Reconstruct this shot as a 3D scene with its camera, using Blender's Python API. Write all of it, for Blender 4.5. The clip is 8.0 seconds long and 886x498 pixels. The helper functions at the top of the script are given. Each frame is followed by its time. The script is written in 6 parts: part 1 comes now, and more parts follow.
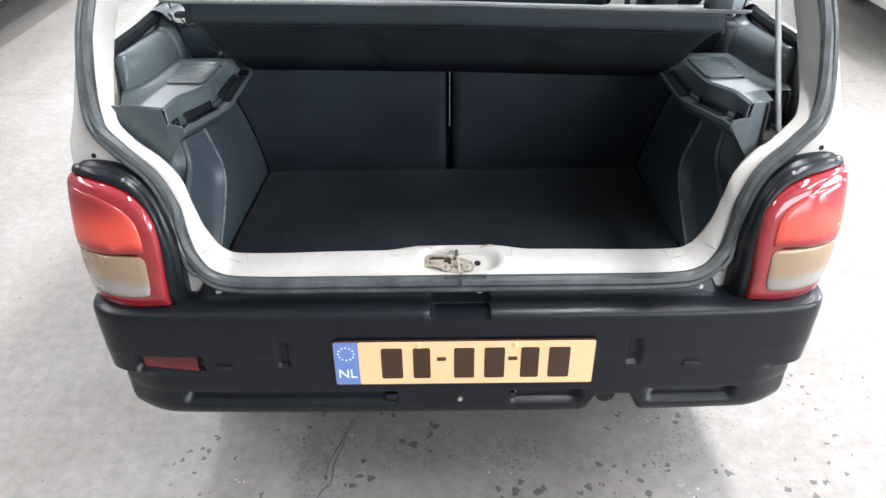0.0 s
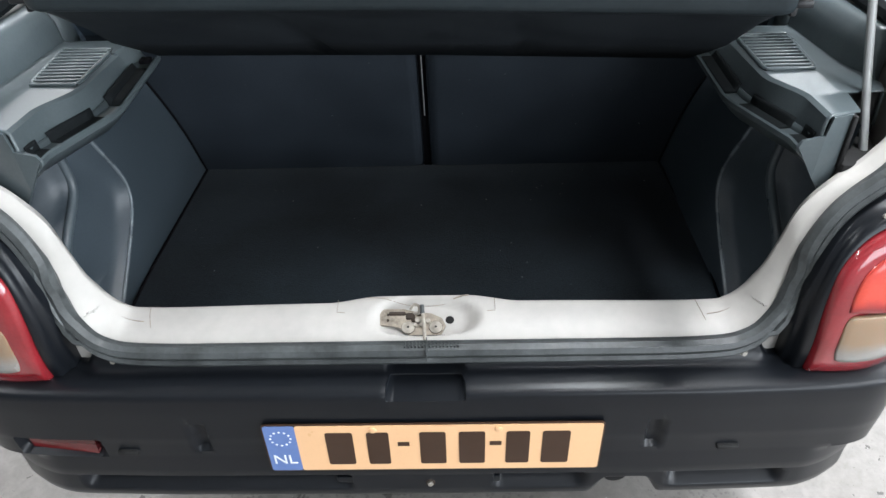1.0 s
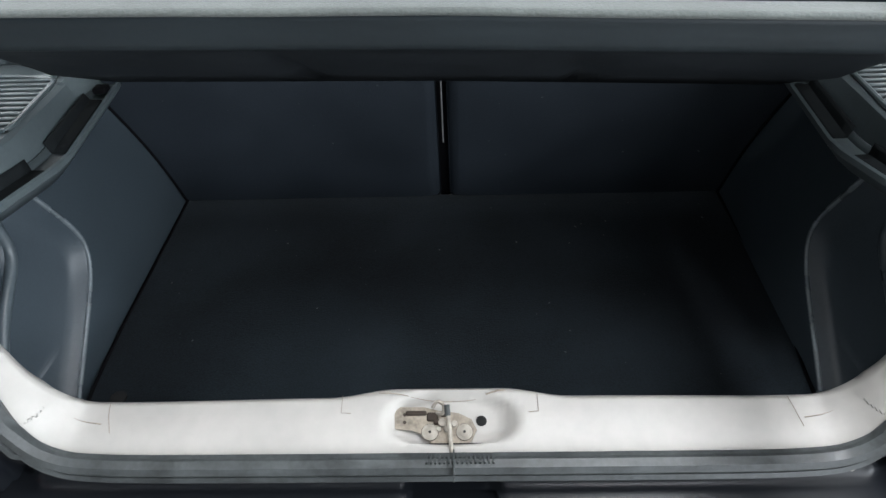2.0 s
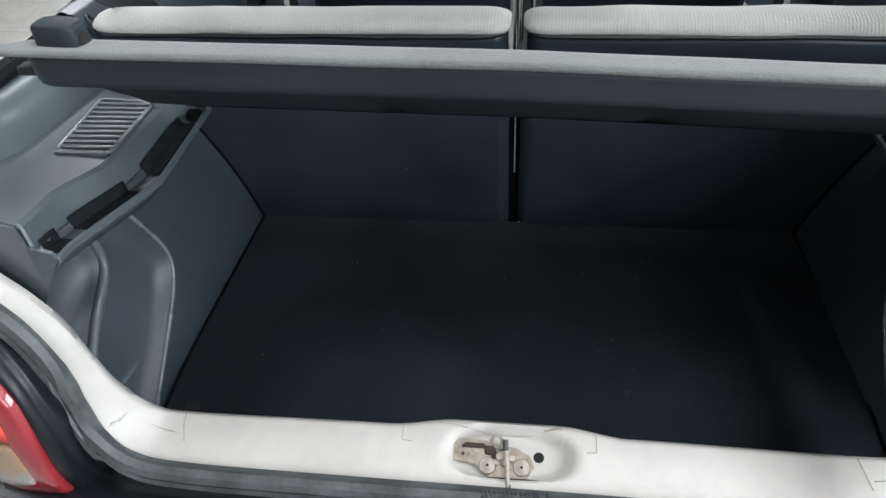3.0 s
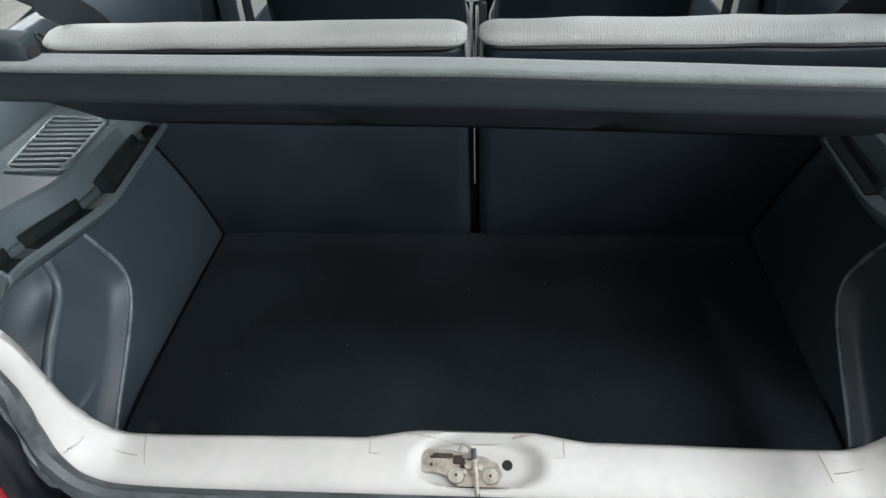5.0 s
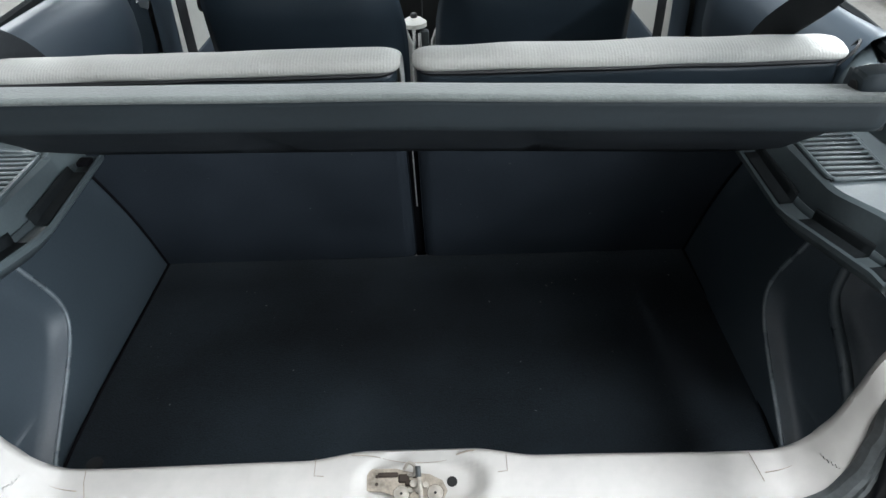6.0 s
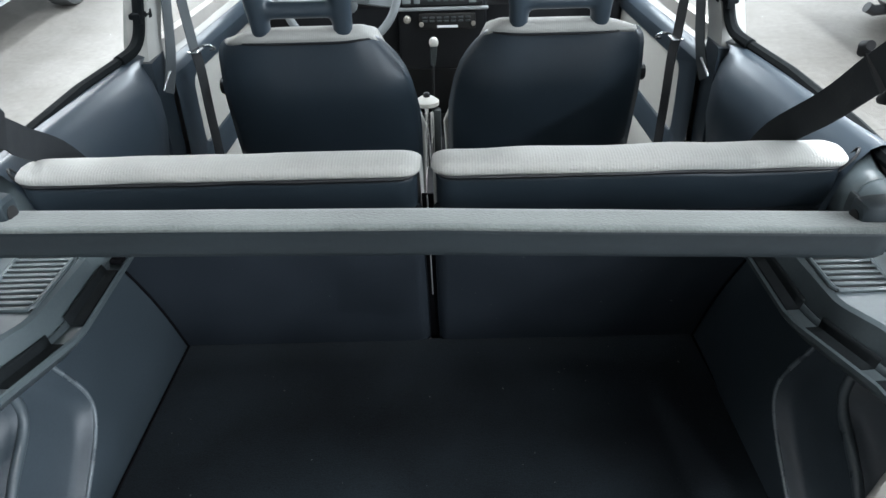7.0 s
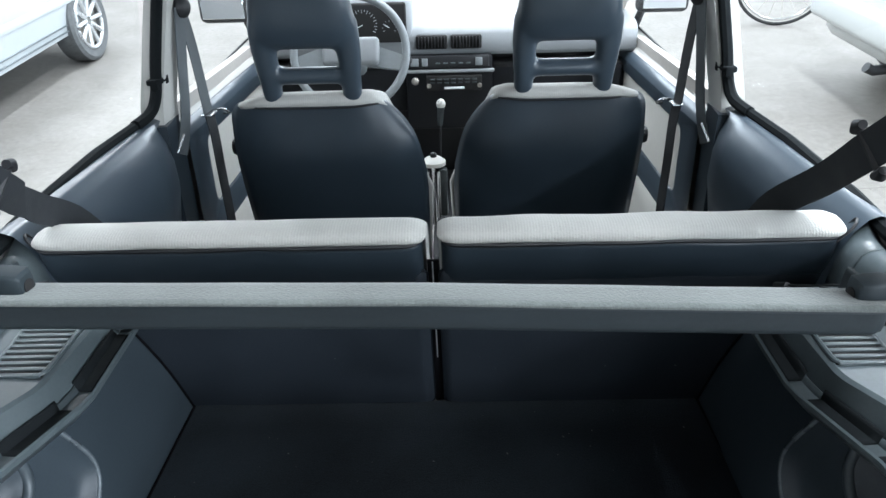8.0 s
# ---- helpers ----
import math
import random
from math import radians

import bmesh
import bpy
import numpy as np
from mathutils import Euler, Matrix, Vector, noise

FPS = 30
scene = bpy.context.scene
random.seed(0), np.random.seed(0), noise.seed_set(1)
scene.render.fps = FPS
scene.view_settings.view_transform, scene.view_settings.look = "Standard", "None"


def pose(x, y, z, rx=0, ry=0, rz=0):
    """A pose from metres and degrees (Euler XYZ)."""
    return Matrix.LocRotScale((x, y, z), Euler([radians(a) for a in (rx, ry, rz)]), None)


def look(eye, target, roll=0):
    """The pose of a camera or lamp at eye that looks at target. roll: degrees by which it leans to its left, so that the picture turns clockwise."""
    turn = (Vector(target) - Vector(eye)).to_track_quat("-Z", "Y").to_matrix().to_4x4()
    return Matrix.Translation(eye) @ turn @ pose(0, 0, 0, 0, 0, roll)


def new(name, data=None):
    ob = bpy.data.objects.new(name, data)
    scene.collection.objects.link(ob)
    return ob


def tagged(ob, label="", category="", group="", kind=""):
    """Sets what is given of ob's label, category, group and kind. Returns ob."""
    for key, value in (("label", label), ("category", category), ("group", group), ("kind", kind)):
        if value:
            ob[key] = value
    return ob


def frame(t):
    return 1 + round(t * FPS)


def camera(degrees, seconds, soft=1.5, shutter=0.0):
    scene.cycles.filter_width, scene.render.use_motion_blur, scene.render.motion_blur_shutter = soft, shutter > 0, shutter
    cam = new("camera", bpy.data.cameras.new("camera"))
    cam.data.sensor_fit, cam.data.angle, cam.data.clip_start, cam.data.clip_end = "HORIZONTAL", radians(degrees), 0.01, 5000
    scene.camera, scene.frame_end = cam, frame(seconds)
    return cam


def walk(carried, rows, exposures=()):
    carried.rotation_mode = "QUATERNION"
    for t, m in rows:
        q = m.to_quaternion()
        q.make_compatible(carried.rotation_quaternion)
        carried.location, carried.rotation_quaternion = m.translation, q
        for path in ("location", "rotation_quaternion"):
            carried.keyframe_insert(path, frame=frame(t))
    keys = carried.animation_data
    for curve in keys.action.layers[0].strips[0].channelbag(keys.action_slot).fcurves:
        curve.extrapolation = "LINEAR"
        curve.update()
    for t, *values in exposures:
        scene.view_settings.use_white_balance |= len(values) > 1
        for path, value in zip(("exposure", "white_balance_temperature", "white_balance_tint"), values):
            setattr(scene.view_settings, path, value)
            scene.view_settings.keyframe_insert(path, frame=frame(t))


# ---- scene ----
cam = camera(65.4, 8.0)
PATH = [
    (0, (-0.0300, -0.9362, 1.4928), (-0.0280, 0.6862, 0.3229), -0.59),
    (0.5, (0.0520, -0.7302, 1.4719), (0.0140, 0.8370, 0.2300), -1.16),
    (1, (0.0530, -0.5469, 1.4452), (0.0120, 0.9443, 0.1132), -1.99),
    (1.5, (0.0090, -0.3545, 1.4086), (-0.0020, 1.0771, 0.0110), -2.15),
    (1.7, (0.0110, -0.3192, 1.4002), (-0.0060, 1.1115, 0.0027), -2.08),
    (2.8, (0.0290, -0.2740, 1.4421), (-0.1620, 1.1515, 0.0531), -3.83),
    (3, (0.0080, -0.2787, 1.4455), (-0.2160, 1.1527, 0.0660), -3.98),
    (3.5, (-0.0260, -0.2831, 1.4520), (-0.3300, 1.1524, 0.0941), -4.53),
    (4, (-0.0380, -0.2933, 1.4399), (-0.3590, 1.1582, 0.1026), -4.78),
    (4.5, (-0.0210, -0.2877, 1.4353), (-0.2580, 1.1720, 0.0892), -3.90),
    (5, (0.0110, -0.2875, 1.4373), (-0.1120, 1.1896, 0.0946), -2.77),
    (5.2, (0.0240, -0.2893, 1.4395), (-0.0680, 1.1943, 0.1012), -2.72),
    (6.3, (0.0430, -0.3077, 1.4463), (0.0400, 1.2422, 0.1819), -1.91),
    (6.5, (0.0370, -0.3019, 1.4648), (0.0330, 1.2629, 0.2191), -2.02),
    (7, (0.0240, -0.2872, 1.5237), (0.0050, 1.3237, 0.3399), -1.78),
    (7.5, (0.0280, -0.2883, 1.5439), (-0.0030, 1.3632, 0.4154), -1.82),
    (8, (0.0280, -0.2860, 1.5568), (-0.0080, 1.4043, 0.4878), -1.73),
]
EXPOSURES = [(0, 0.16, 6550, 14), (0.5, 0.08, 6500, 13), (1.5, -0.22, 6450, 12), (3, -0.17, 6500, 12), (4, -0.13, 6500, 12), (5, -0.20, 6450, 11), (6.5, -0.10, 6350, 11), (7, -0.02, 6300, 11), (8, 0.03, 6150, 11)]
walk(cam, [(t, look(eye, target, roll)) for t, eye, target, roll in PATH], EXPOSURES)

# ---- light and exposure ----
world = bpy.data.worlds.new("hall_world")
scene.world = world
world.use_nodes = True
world.node_tree.nodes["Background"].inputs[0].default_value = (0.75, 0.85, 1.0, 1)
world.node_tree.nodes["Background"].inputs[1].default_value = 0.3

HALL_X, HALL_Y0, HALL_Y1, HALL_Z = 9.0, -8.0, 14.0, 4.6


def strip_light(x, y, length, power):
    data = bpy.data.lights.new("strip_light", "AREA")
    data.shape, data.size, data.size_y = "RECTANGLE", 0.35, length
    data.energy, data.color = power, (0.93, 0.97, 1.0)
    ob = new("strip_light", data)
    ob.matrix_world = pose(x, y, HALL_Z - 0.14)
    return ob


STRIPS = [(1.1, 1.1, 520), (-5.0, 9.5, 400), (0.0, 9.5, 400), (5.0, 9.5, 400), (-1.7, 4.6, 300), (-4.2, 1.4, 250), (5.0, 3.0, 370), (5.0, -4.0, 360)]
for sx, sy, watts in STRIPS:
    strip_light(sx, sy, 5.4, watts)


def window_light(place, aim, width, height, power):
    """Area lamp in an unseen hall window, made up to light the car."""
    data = bpy.data.lights.new("window_light", "AREA")
    data.shape, data.size, data.size_y = "RECTANGLE", width, height
    data.energy, data.color = power, (0.86, 0.94, 1.0)
    ob = new("window_light", data)
    ob.matrix_world = look(place, aim)
    return ob


# none of these windows is seen; they are added to bring light in
WINDOW_Z0, WINDOW_Z1 = 1.0, 3.8
window_light((5.0, HALL_Y0 + 0.02, 2.4), (5.0, 0, 2.4), 5.6, 2.7, 400)
window_light((HALL_X - 0.02, -3.6, 2.4), (0, -3.6, 2.4), 5.6, 2.7, 820)
window_light((HALL_X - 0.02, 4.6, 2.4), (0, 4.6, 2.4), 5.6, 2.7, 800)
window_light((0, HALL_Y1 - 0.02, 2.4), (0, 0, 2.4), 5.6, 2.7, 700)


# ---- materials ----
def mat(name, colour, rough=0.5, metal=0.0, vary=0.15, scale=6.0, fine=90.0, bump=0.05, coat=0.0, sheen=0.0,
        spec=0.5, spread=0.08, tint=None, trans=0.0, ior=1.45, bump_scale=None):
    """Principled surface whose colour, gloss and relief vary at a coarse and a fine scale, in metres."""
    m = bpy.data.materials.new(name)
    m.use_nodes = True
    nt = m.node_tree
    b = nt.nodes["Principled BSDF"]
    tc = nt.nodes.new("ShaderNodeTexCoord")
    big = nt.nodes.new("ShaderNodeTexNoise")
    big.inputs["Scale"].default_value, big.inputs["Detail"].default_value = scale, 5
    small = nt.nodes.new("ShaderNodeTexNoise")
    small.inputs["Scale"].default_value, small.inputs["Detail"].default_value = fine, 3
    for n in (big, small):
        nt.links.new(tc.outputs["Object"], n.inputs["Vector"])
    mix = nt.nodes.new("ShaderNodeMix")
    mix.data_type = "FLOAT"
    mix.inputs[0].default_value = 0.35
    nt.links.new(big.outputs["Fac"], mix.inputs[2])
    nt.links.new(small.outputs["Fac"], mix.inputs[3])
    ramp = nt.nodes.new("ShaderNodeValToRGB")
    dark = [c * (1 - vary) for c in colour]
    light = [min(1, c * (1 + vary)) for c in (tint or colour)]
    ramp.color_ramp.elements[0].position, ramp.color_ramp.elements[1].position = 0.35, 0.68
    ramp.color_ramp.elements[0].color = (*dark, 1)
    ramp.color_ramp.elements[1].color = (*light, 1)
    nt.links.new(mix.outputs[0], ramp.inputs["Fac"])
    nt.links.new(ramp.outputs["Color"], b.inputs["Base Color"])
    rr = nt.nodes.new("ShaderNodeMapRange")
    rr.inputs["From Min"].default_value, rr.inputs["From Max"].default_value = 0.3, 0.7
    rr.inputs["To Min"].default_value, rr.inputs["To Max"].default_value = max(0.02, rough - spread), min(1, rough + spread)
    nt.links.new(big.outputs["Fac"], rr.inputs["Value"])
    nt.links.new(rr.outputs["Result"], b.inputs["Roughness"])
    b.inputs["Metallic"].default_value = metal
    b.inputs["Specular IOR Level"].default_value = spec
    b.inputs["Coat Weight"].default_value = coat
    b.inputs["Coat Roughness"].default_value = 0.06
    b.inputs["Sheen Weight"].default_value = sheen
    b.inputs["Transmission Weight"].default_value = trans
    b.inputs["IOR"].default_value = ior
    if bump:
        bp = nt.nodes.new("ShaderNodeBump")
        bp.inputs["Strength"].default_value, bp.inputs["Distance"].default_value = bump, 0.003
        grain = small
        if bump_scale:
            grain = nt.nodes.new("ShaderNodeTexNoise")
            grain.inputs["Scale"].default_value, grain.inputs["Detail"].default_value = bump_scale, 2
            nt.links.new(tc.outputs["Object"], grain.inputs["Vector"])
        nt.links.new(grain.outputs["Fac"], bp.inputs["Height"])
        nt.links.new(bp.outputs["Normal"], b.inputs["Normal"])
    return m


def glass_mat(name, colour, gloss=0.04):
    m = bpy.data.materials.new(name)
    m.use_nodes = True
    nt = m.node_tree
    nt.nodes.clear()
    out, mixer = nt.nodes.new("ShaderNodeOutputMaterial"), nt.nodes.new("ShaderNodeMixShader")
    clear, shine = nt.nodes.new("ShaderNodeBsdfTransparent"), nt.nodes.new("ShaderNodeBsdfGlossy")
    clear.inputs[0].default_value = (*colour, 1)
    shine.inputs["Roughness"].default_value = 0.02
    mixer.inputs[0].default_value = gloss
    nt.links.new(clear.outputs[0], mixer.inputs[1])
    nt.links.new(shine.outputs[0], mixer.inputs[2])
    nt.links.new(mixer.outputs[0], out.inputs[0])
    return m


def weave_mat(name, colour, dark, scale):
    """Woven upholstery: fine ribs across the seat with a knit between them."""
    m = mat(name, colour, 0.9, vary=0.1, scale=14, fine=260, bump=0.3, sheen=0.25, spec=0.2)
    nt = m.node_tree
    b = nt.nodes["Principled BSDF"]
    tc = nt.nodes.new("ShaderNodeTexCoord")
    wx, wy = nt.nodes.new("ShaderNodeTexWave"), nt.nodes.new("ShaderNodeTexWave")
    for w, d, f in ((wx, "X", 1.0), (wy, "Z", 0.5)):
        w.bands_direction, w.wave_profile = d, "SIN"
        w.inputs["Scale"].default_value = scale * f
        w.inputs["Distortion"].default_value = 0.8
        w.inputs["Detail"].default_value = 2.0
        w.inputs["Detail Scale"].default_value = 4.0
        nt.links.new(tc.outputs["Object"], w.inputs["Vector"])
    mul = nt.nodes.new("ShaderNodeMath")
    mul.operation = "MULTIPLY"
    nt.links.new(wx.outputs["Fac"], mul.inputs[0])
    lift = nt.nodes.new("ShaderNodeMath")
    lift.operation, lift.inputs[1].default_value, lift.inputs[2].default_value = "MULTIPLY_ADD", 0.45, 0.55
    nt.links.new(wy.outputs["Fac"], lift.inputs[0])
    nt.links.new(lift.outputs[0], mul.inputs[1])
    old = b.inputs["Base Color"].links[0].from_socket
    mx = nt.nodes.new("ShaderNodeMix")
    mx.data_type = "RGBA"
    nt.links.new(mul.outputs[0], mx.inputs[0])
    nt.links.new(old, mx.inputs[6])
    mx.inputs[7].default_value = (*dark, 1)
    nt.links.new(mx.outputs[2], b.inputs["Base Color"])
    bp = nt.nodes.new("ShaderNodeBump")
    bp.inputs["Strength"].default_value, bp.inputs["Distance"].default_value = 0.22, 0.0015
    nt.links.new(mul.outputs[0], bp.inputs["Height"])
    nt.links.new(b.inputs["Normal"].links[0].from_socket, bp.inputs["Normal"])
    nt.links.new(bp.outputs["Normal"], b.inputs["Normal"])
    return m


def concrete_mat(name):
    """Pale trowelled concrete with cloudy stains, dark aggregate specks and small pits."""
    m = mat(name, (0.226, 0.215, 0.203), 0.6, vary=0.10, scale=0.9, fine=35, bump=0.12, spread=0.12)
    nt = m.node_tree
    b = nt.nodes["Principled BSDF"]
    tc = nt.nodes.new("ShaderNodeTexCoord")
    base = b.inputs["Base Color"].links[0].from_socket
    cloud = nt.nodes.new("ShaderNodeTexNoise")
    cloud.inputs["Scale"].default_value, cloud.inputs["Detail"].default_value = 2.6, 8
    cloud.inputs["Roughness"].default_value = 0.68
    cr = nt.nodes.new("ShaderNodeValToRGB")
    cr.color_ramp.elements[0].position, cr.color_ramp.elements[1].position = 0.40, 0.66
    cr.color_ramp.elements[0].color = (0.78, 0.765, 0.745, 1)
    cr.color_ramp.elements[1].color = (1, 1, 1, 1)
    m1 = nt.nodes.new("ShaderNodeMix")
    m1.data_type, m1.blend_type = "RGBA", "MULTIPLY"
    m1.inputs[0].default_value = 0.8
    nt.links.new(tc.outputs["Object"], cloud.inputs["Vector"])
    nt.links.new(cloud.outputs["Fac"], cr.inputs["Fac"])
    nt.links.new(base, m1.inputs[6])
    nt.links.new(cr.outputs["Color"], m1.inputs[7])
    grit, gr = nt.nodes.new("ShaderNodeTexNoise"), nt.nodes.new("ShaderNodeValToRGB")
    grit.inputs["Scale"].default_value, grit.inputs["Detail"].default_value, grit.inputs["Roughness"].default_value = 28, 9, 0.75
    gr.color_ramp.elements[0].position, gr.color_ramp.elements[1].position = 0.36, 0.60
    gr.color_ramp.elements[0].color, gr.color_ramp.elements[1].color = (0.74, 0.73, 0.71, 1), (1.04, 1.03, 1.02, 1)
    m0 = nt.nodes.new("ShaderNodeMix")
    m0.data_type, m0.blend_type = "RGBA", "MULTIPLY"
    m0.inputs[0].default_value = 0.75
    nt.links.new(tc.outputs["Object"], grit.inputs["Vector"])
    nt.links.new(grit.outputs["Fac"], gr.inputs["Fac"])
    nt.links.new(m1.outputs[2], m0.inputs[6])
    nt.links.new(gr.outputs["Color"], m0.inputs[7])
    last = m0.outputs[2]
    # the wear is densest where cars have stood
    far = nt.nodes.new("ShaderNodeVectorMath")
    far.operation, far.inputs[1].default_value = "DISTANCE", (0.15, 0.10, 0)
    worn = nt.nodes.new("ShaderNodeMapRange")
    worn.inputs["From Min"].default_value, worn.inputs["From Max"].default_value = 0.40, 1.2
    worn.inputs["To Min"].default_value, worn.inputs["To Max"].default_value = 1.0, 0.30
    nt.links.new(tc.outputs["Object"], far.inputs[0])
    nt.links.new(far.outputs["Value"], worn.inputs["Value"])
    for cells, gate_scale, lo, hi, largest, colour, fac in ((30, 6, 0.45, 0.62, 0.36, (0.06, 0.057, 0.052), 0.9), (85, 4, 0.38, 0.60, 0.36, (0.11, 0.104, 0.096), 0.7),
                                                            (150, 3, 0.40, 0.64, 0.38, (0.14, 0.132, 0.12), 0.6), (60, 7, 0.52, 0.72, 0.30, (0.46, 0.44, 0.41), 0.6)):
        speck = nt.nodes.new("ShaderNodeTexVoronoi")
        speck.inputs["Scale"].default_value = cells
        gate = nt.nodes.new("ShaderNodeTexNoise")
        gate.inputs["Scale"].default_value, gate.inputs["Detail"].default_value = gate_scale, 6
        shift = nt.nodes.new("ShaderNodeVectorMath")
        shift.operation, shift.inputs[1].default_value = "ADD", (cells * 0.37, cells * 0.11, 0)
        size = nt.nodes.new("ShaderNodeMapRange")
        size.inputs["From Min"].default_value, size.inputs["From Max"].default_value = lo, hi
        size.inputs["To Min"].default_value, size.inputs["To Max"].default_value = 0.0, largest
        less, half = nt.nodes.new("ShaderNodeMath"), nt.nodes.new("ShaderNodeMath")
        less.operation, half.operation, half.inputs[1].default_value = "LESS_THAN", "MULTIPLY", fac
        m2 = nt.nodes.new("ShaderNodeMix")
        m2.data_type = "RGBA"
        m2.inputs[7].default_value = (*colour, 1)
        nt.links.new(tc.outputs["Object"], shift.inputs[0])
        nt.links.new(shift.outputs[0], gate.inputs["Vector"])
        warp = nt.nodes.new("ShaderNodeTexNoise")
        warp.inputs["Scale"].default_value = cells * 2.2
        wm = nt.nodes.new("ShaderNodeMix")
        wm.data_type, wm.blend_type = "RGBA", "LINEAR_LIGHT"
        wm.inputs[0].default_value = 0.35 / cells
        nt.links.new(tc.outputs["Object"], warp.inputs["Vector"])
        nt.links.new(tc.outputs["Object"], wm.inputs[6])
        nt.links.new(warp.outputs["Color"], wm.inputs[7])
        nt.links.new(wm.outputs[2], speck.inputs["Vector"])
        nt.links.new(gate.outputs["Fac"], size.inputs["Value"])
        nt.links.new(speck.outputs["Distance"], less.inputs[0])
        some = nt.nodes.new("ShaderNodeMath")
        some.operation = "MULTIPLY"
        nt.links.new(size.outputs["Result"], some.inputs[0])
        nt.links.new(worn.outputs["Result"], some.inputs[1])
        nt.links.new(some.outputs[0], less.inputs[1])
        nt.links.new(less.outputs[0], half.inputs[0])
        nt.links.new(half.outputs[0], m2.inputs[0])
        nt.links.new(last, m2.inputs[6])
        last = m2.outputs[2]
    nt.links.new(last, b.inputs["Base Color"])
    return m


WHITE = mat("white_body_paint", (0.434, 0.417, 0.391), 0.46, vary=0.08, scale=8, fine=60, bump=0.02, coat=0.0)
BUMPER = mat("black_bumper_plastic", (0.0062, 0.0076, 0.0100), 0.29, vary=0.08, scale=5, fine=300, bump=0.02, bump_scale=900, spec=0.34, spread=0.015)
RUBBER = mat("grey_black_rubber", (0.050, 0.056, 0.057), 0.40, vary=0.45, scale=26, fine=160, bump=0.1)
BLACK = mat("black_plastic", (0.012, 0.013, 0.015), 0.5, vary=0.2, bump=0.04)
TRIM = mat("grey_trim_plastic", (0.068, 0.085, 0.091), 0.31, vary=0.14, scale=7, fine=220, bump=0.03, bump_scale=900, spread=0.04)
PAD = mat("dark_channel_pad", (0.008, 0.010, 0.011), 0.85, vary=0.2, bump=0.05, spec=0.12)
TRIM_MID = mat("mid_grey_trim_plastic", (0.042, 0.053, 0.057), 0.36, vary=0.12, scale=7, fine=220, bump=0.03, bump_scale=900, spread=0.04)
TRIM_DARK = mat("dark_trim_plastic", (0.025, 0.0325, 0.035), 0.38, vary=0.14, scale=7, fine=220, bump=0.03, bump_scale=900, spread=0.04)
CARPET = mat("black_boot_carpet", (0.0056, 0.0078, 0.0106), 0.95, tint=(0.0165, 0.0230, 0.0285), vary=0.28, scale=3.6, fine=420, bump=0.35, sheen=0.06, spec=0.08)
BOARD = mat("dark_blue_grey_board", (0.0188, 0.0245, 0.0315), 0.62, vary=0.22, scale=7, fine=350, bump=0.15, spec=0.2)
VINYL = mat("dark_blue_vinyl", (0.024, 0.035, 0.0455), 0.36, vary=0.12, scale=6, fine=320, bump=0.0, spread=0.02)
LINING = mat("dark_blue_grey_lining", (0.036, 0.048, 0.058), 0.42, vary=0.14, scale=6, fine=260, bump=0.02, bump_scale=700, spread=0.04)
# edge highlights of the lining ridges, painted as paler colours
RIDGE_HIGHLIGHT = mat("blue_grey_ridge_highlight", (0.115, 0.135, 0.148), 0.30, vary=0.25, scale=30, fine=260, bump=0.05)
SOFT_HIGHLIGHT = mat("soft_ridge_highlight", (0.062, 0.078, 0.088), 0.34, vary=0.2, scale=24, fine=260, bump=0.03)
SHELF_LIP = mat("dark_shelf_plastic", (0.0165, 0.0235, 0.0275), 0.52, spec=0.3, vary=0.16, scale=7, fine=220, bump=0.03, bump_scale=900, spread=0.05)
UNDER = mat("black_hardboard", (0.0165, 0.0205, 0.0245), 0.6, vary=0.25, scale=9, fine=300, bump=0.1, spec=0.2)
PIPING = mat("black_piping", (0.004, 0.004, 0.005), 0.9, vary=0.1, bump=0.0, spec=0.05)
SEAT_VINYL = mat("dark_blue_seat_vinyl", (0.027, 0.0405, 0.054), 0.34, vary=0.14, scale=6, fine=320, bump=0.02, spread=0.03)
VINYL_BLUE = mat("blue_grey_vinyl", (0.042, 0.058, 0.074), 0.30, vary=0.06, scale=6, fine=260, bump=0.0, spread=0.0, spec=0.7)
FABRIC = weave_mat("pale_grey_woven_fabric", (0.50, 0.50, 0.473), (0.44, 0.44, 0.416), 70)
FELT = mat("grey_felt", (0.090, 0.101, 0.096), 0.95, vary=0.2, scale=12, fine=330, bump=0.4, sheen=0.3, spec=0.15)
GREY_WEB = mat("grey_belt_webbing", (0.085, 0.098, 0.105), 0.65, vary=0.15, scale=30, fine=500, bump=0.2)
WEB = mat("black_belt_webbing", (0.018, 0.021, 0.024), 0.75, vary=0.15, scale=30, fine=500, bump=0.2)
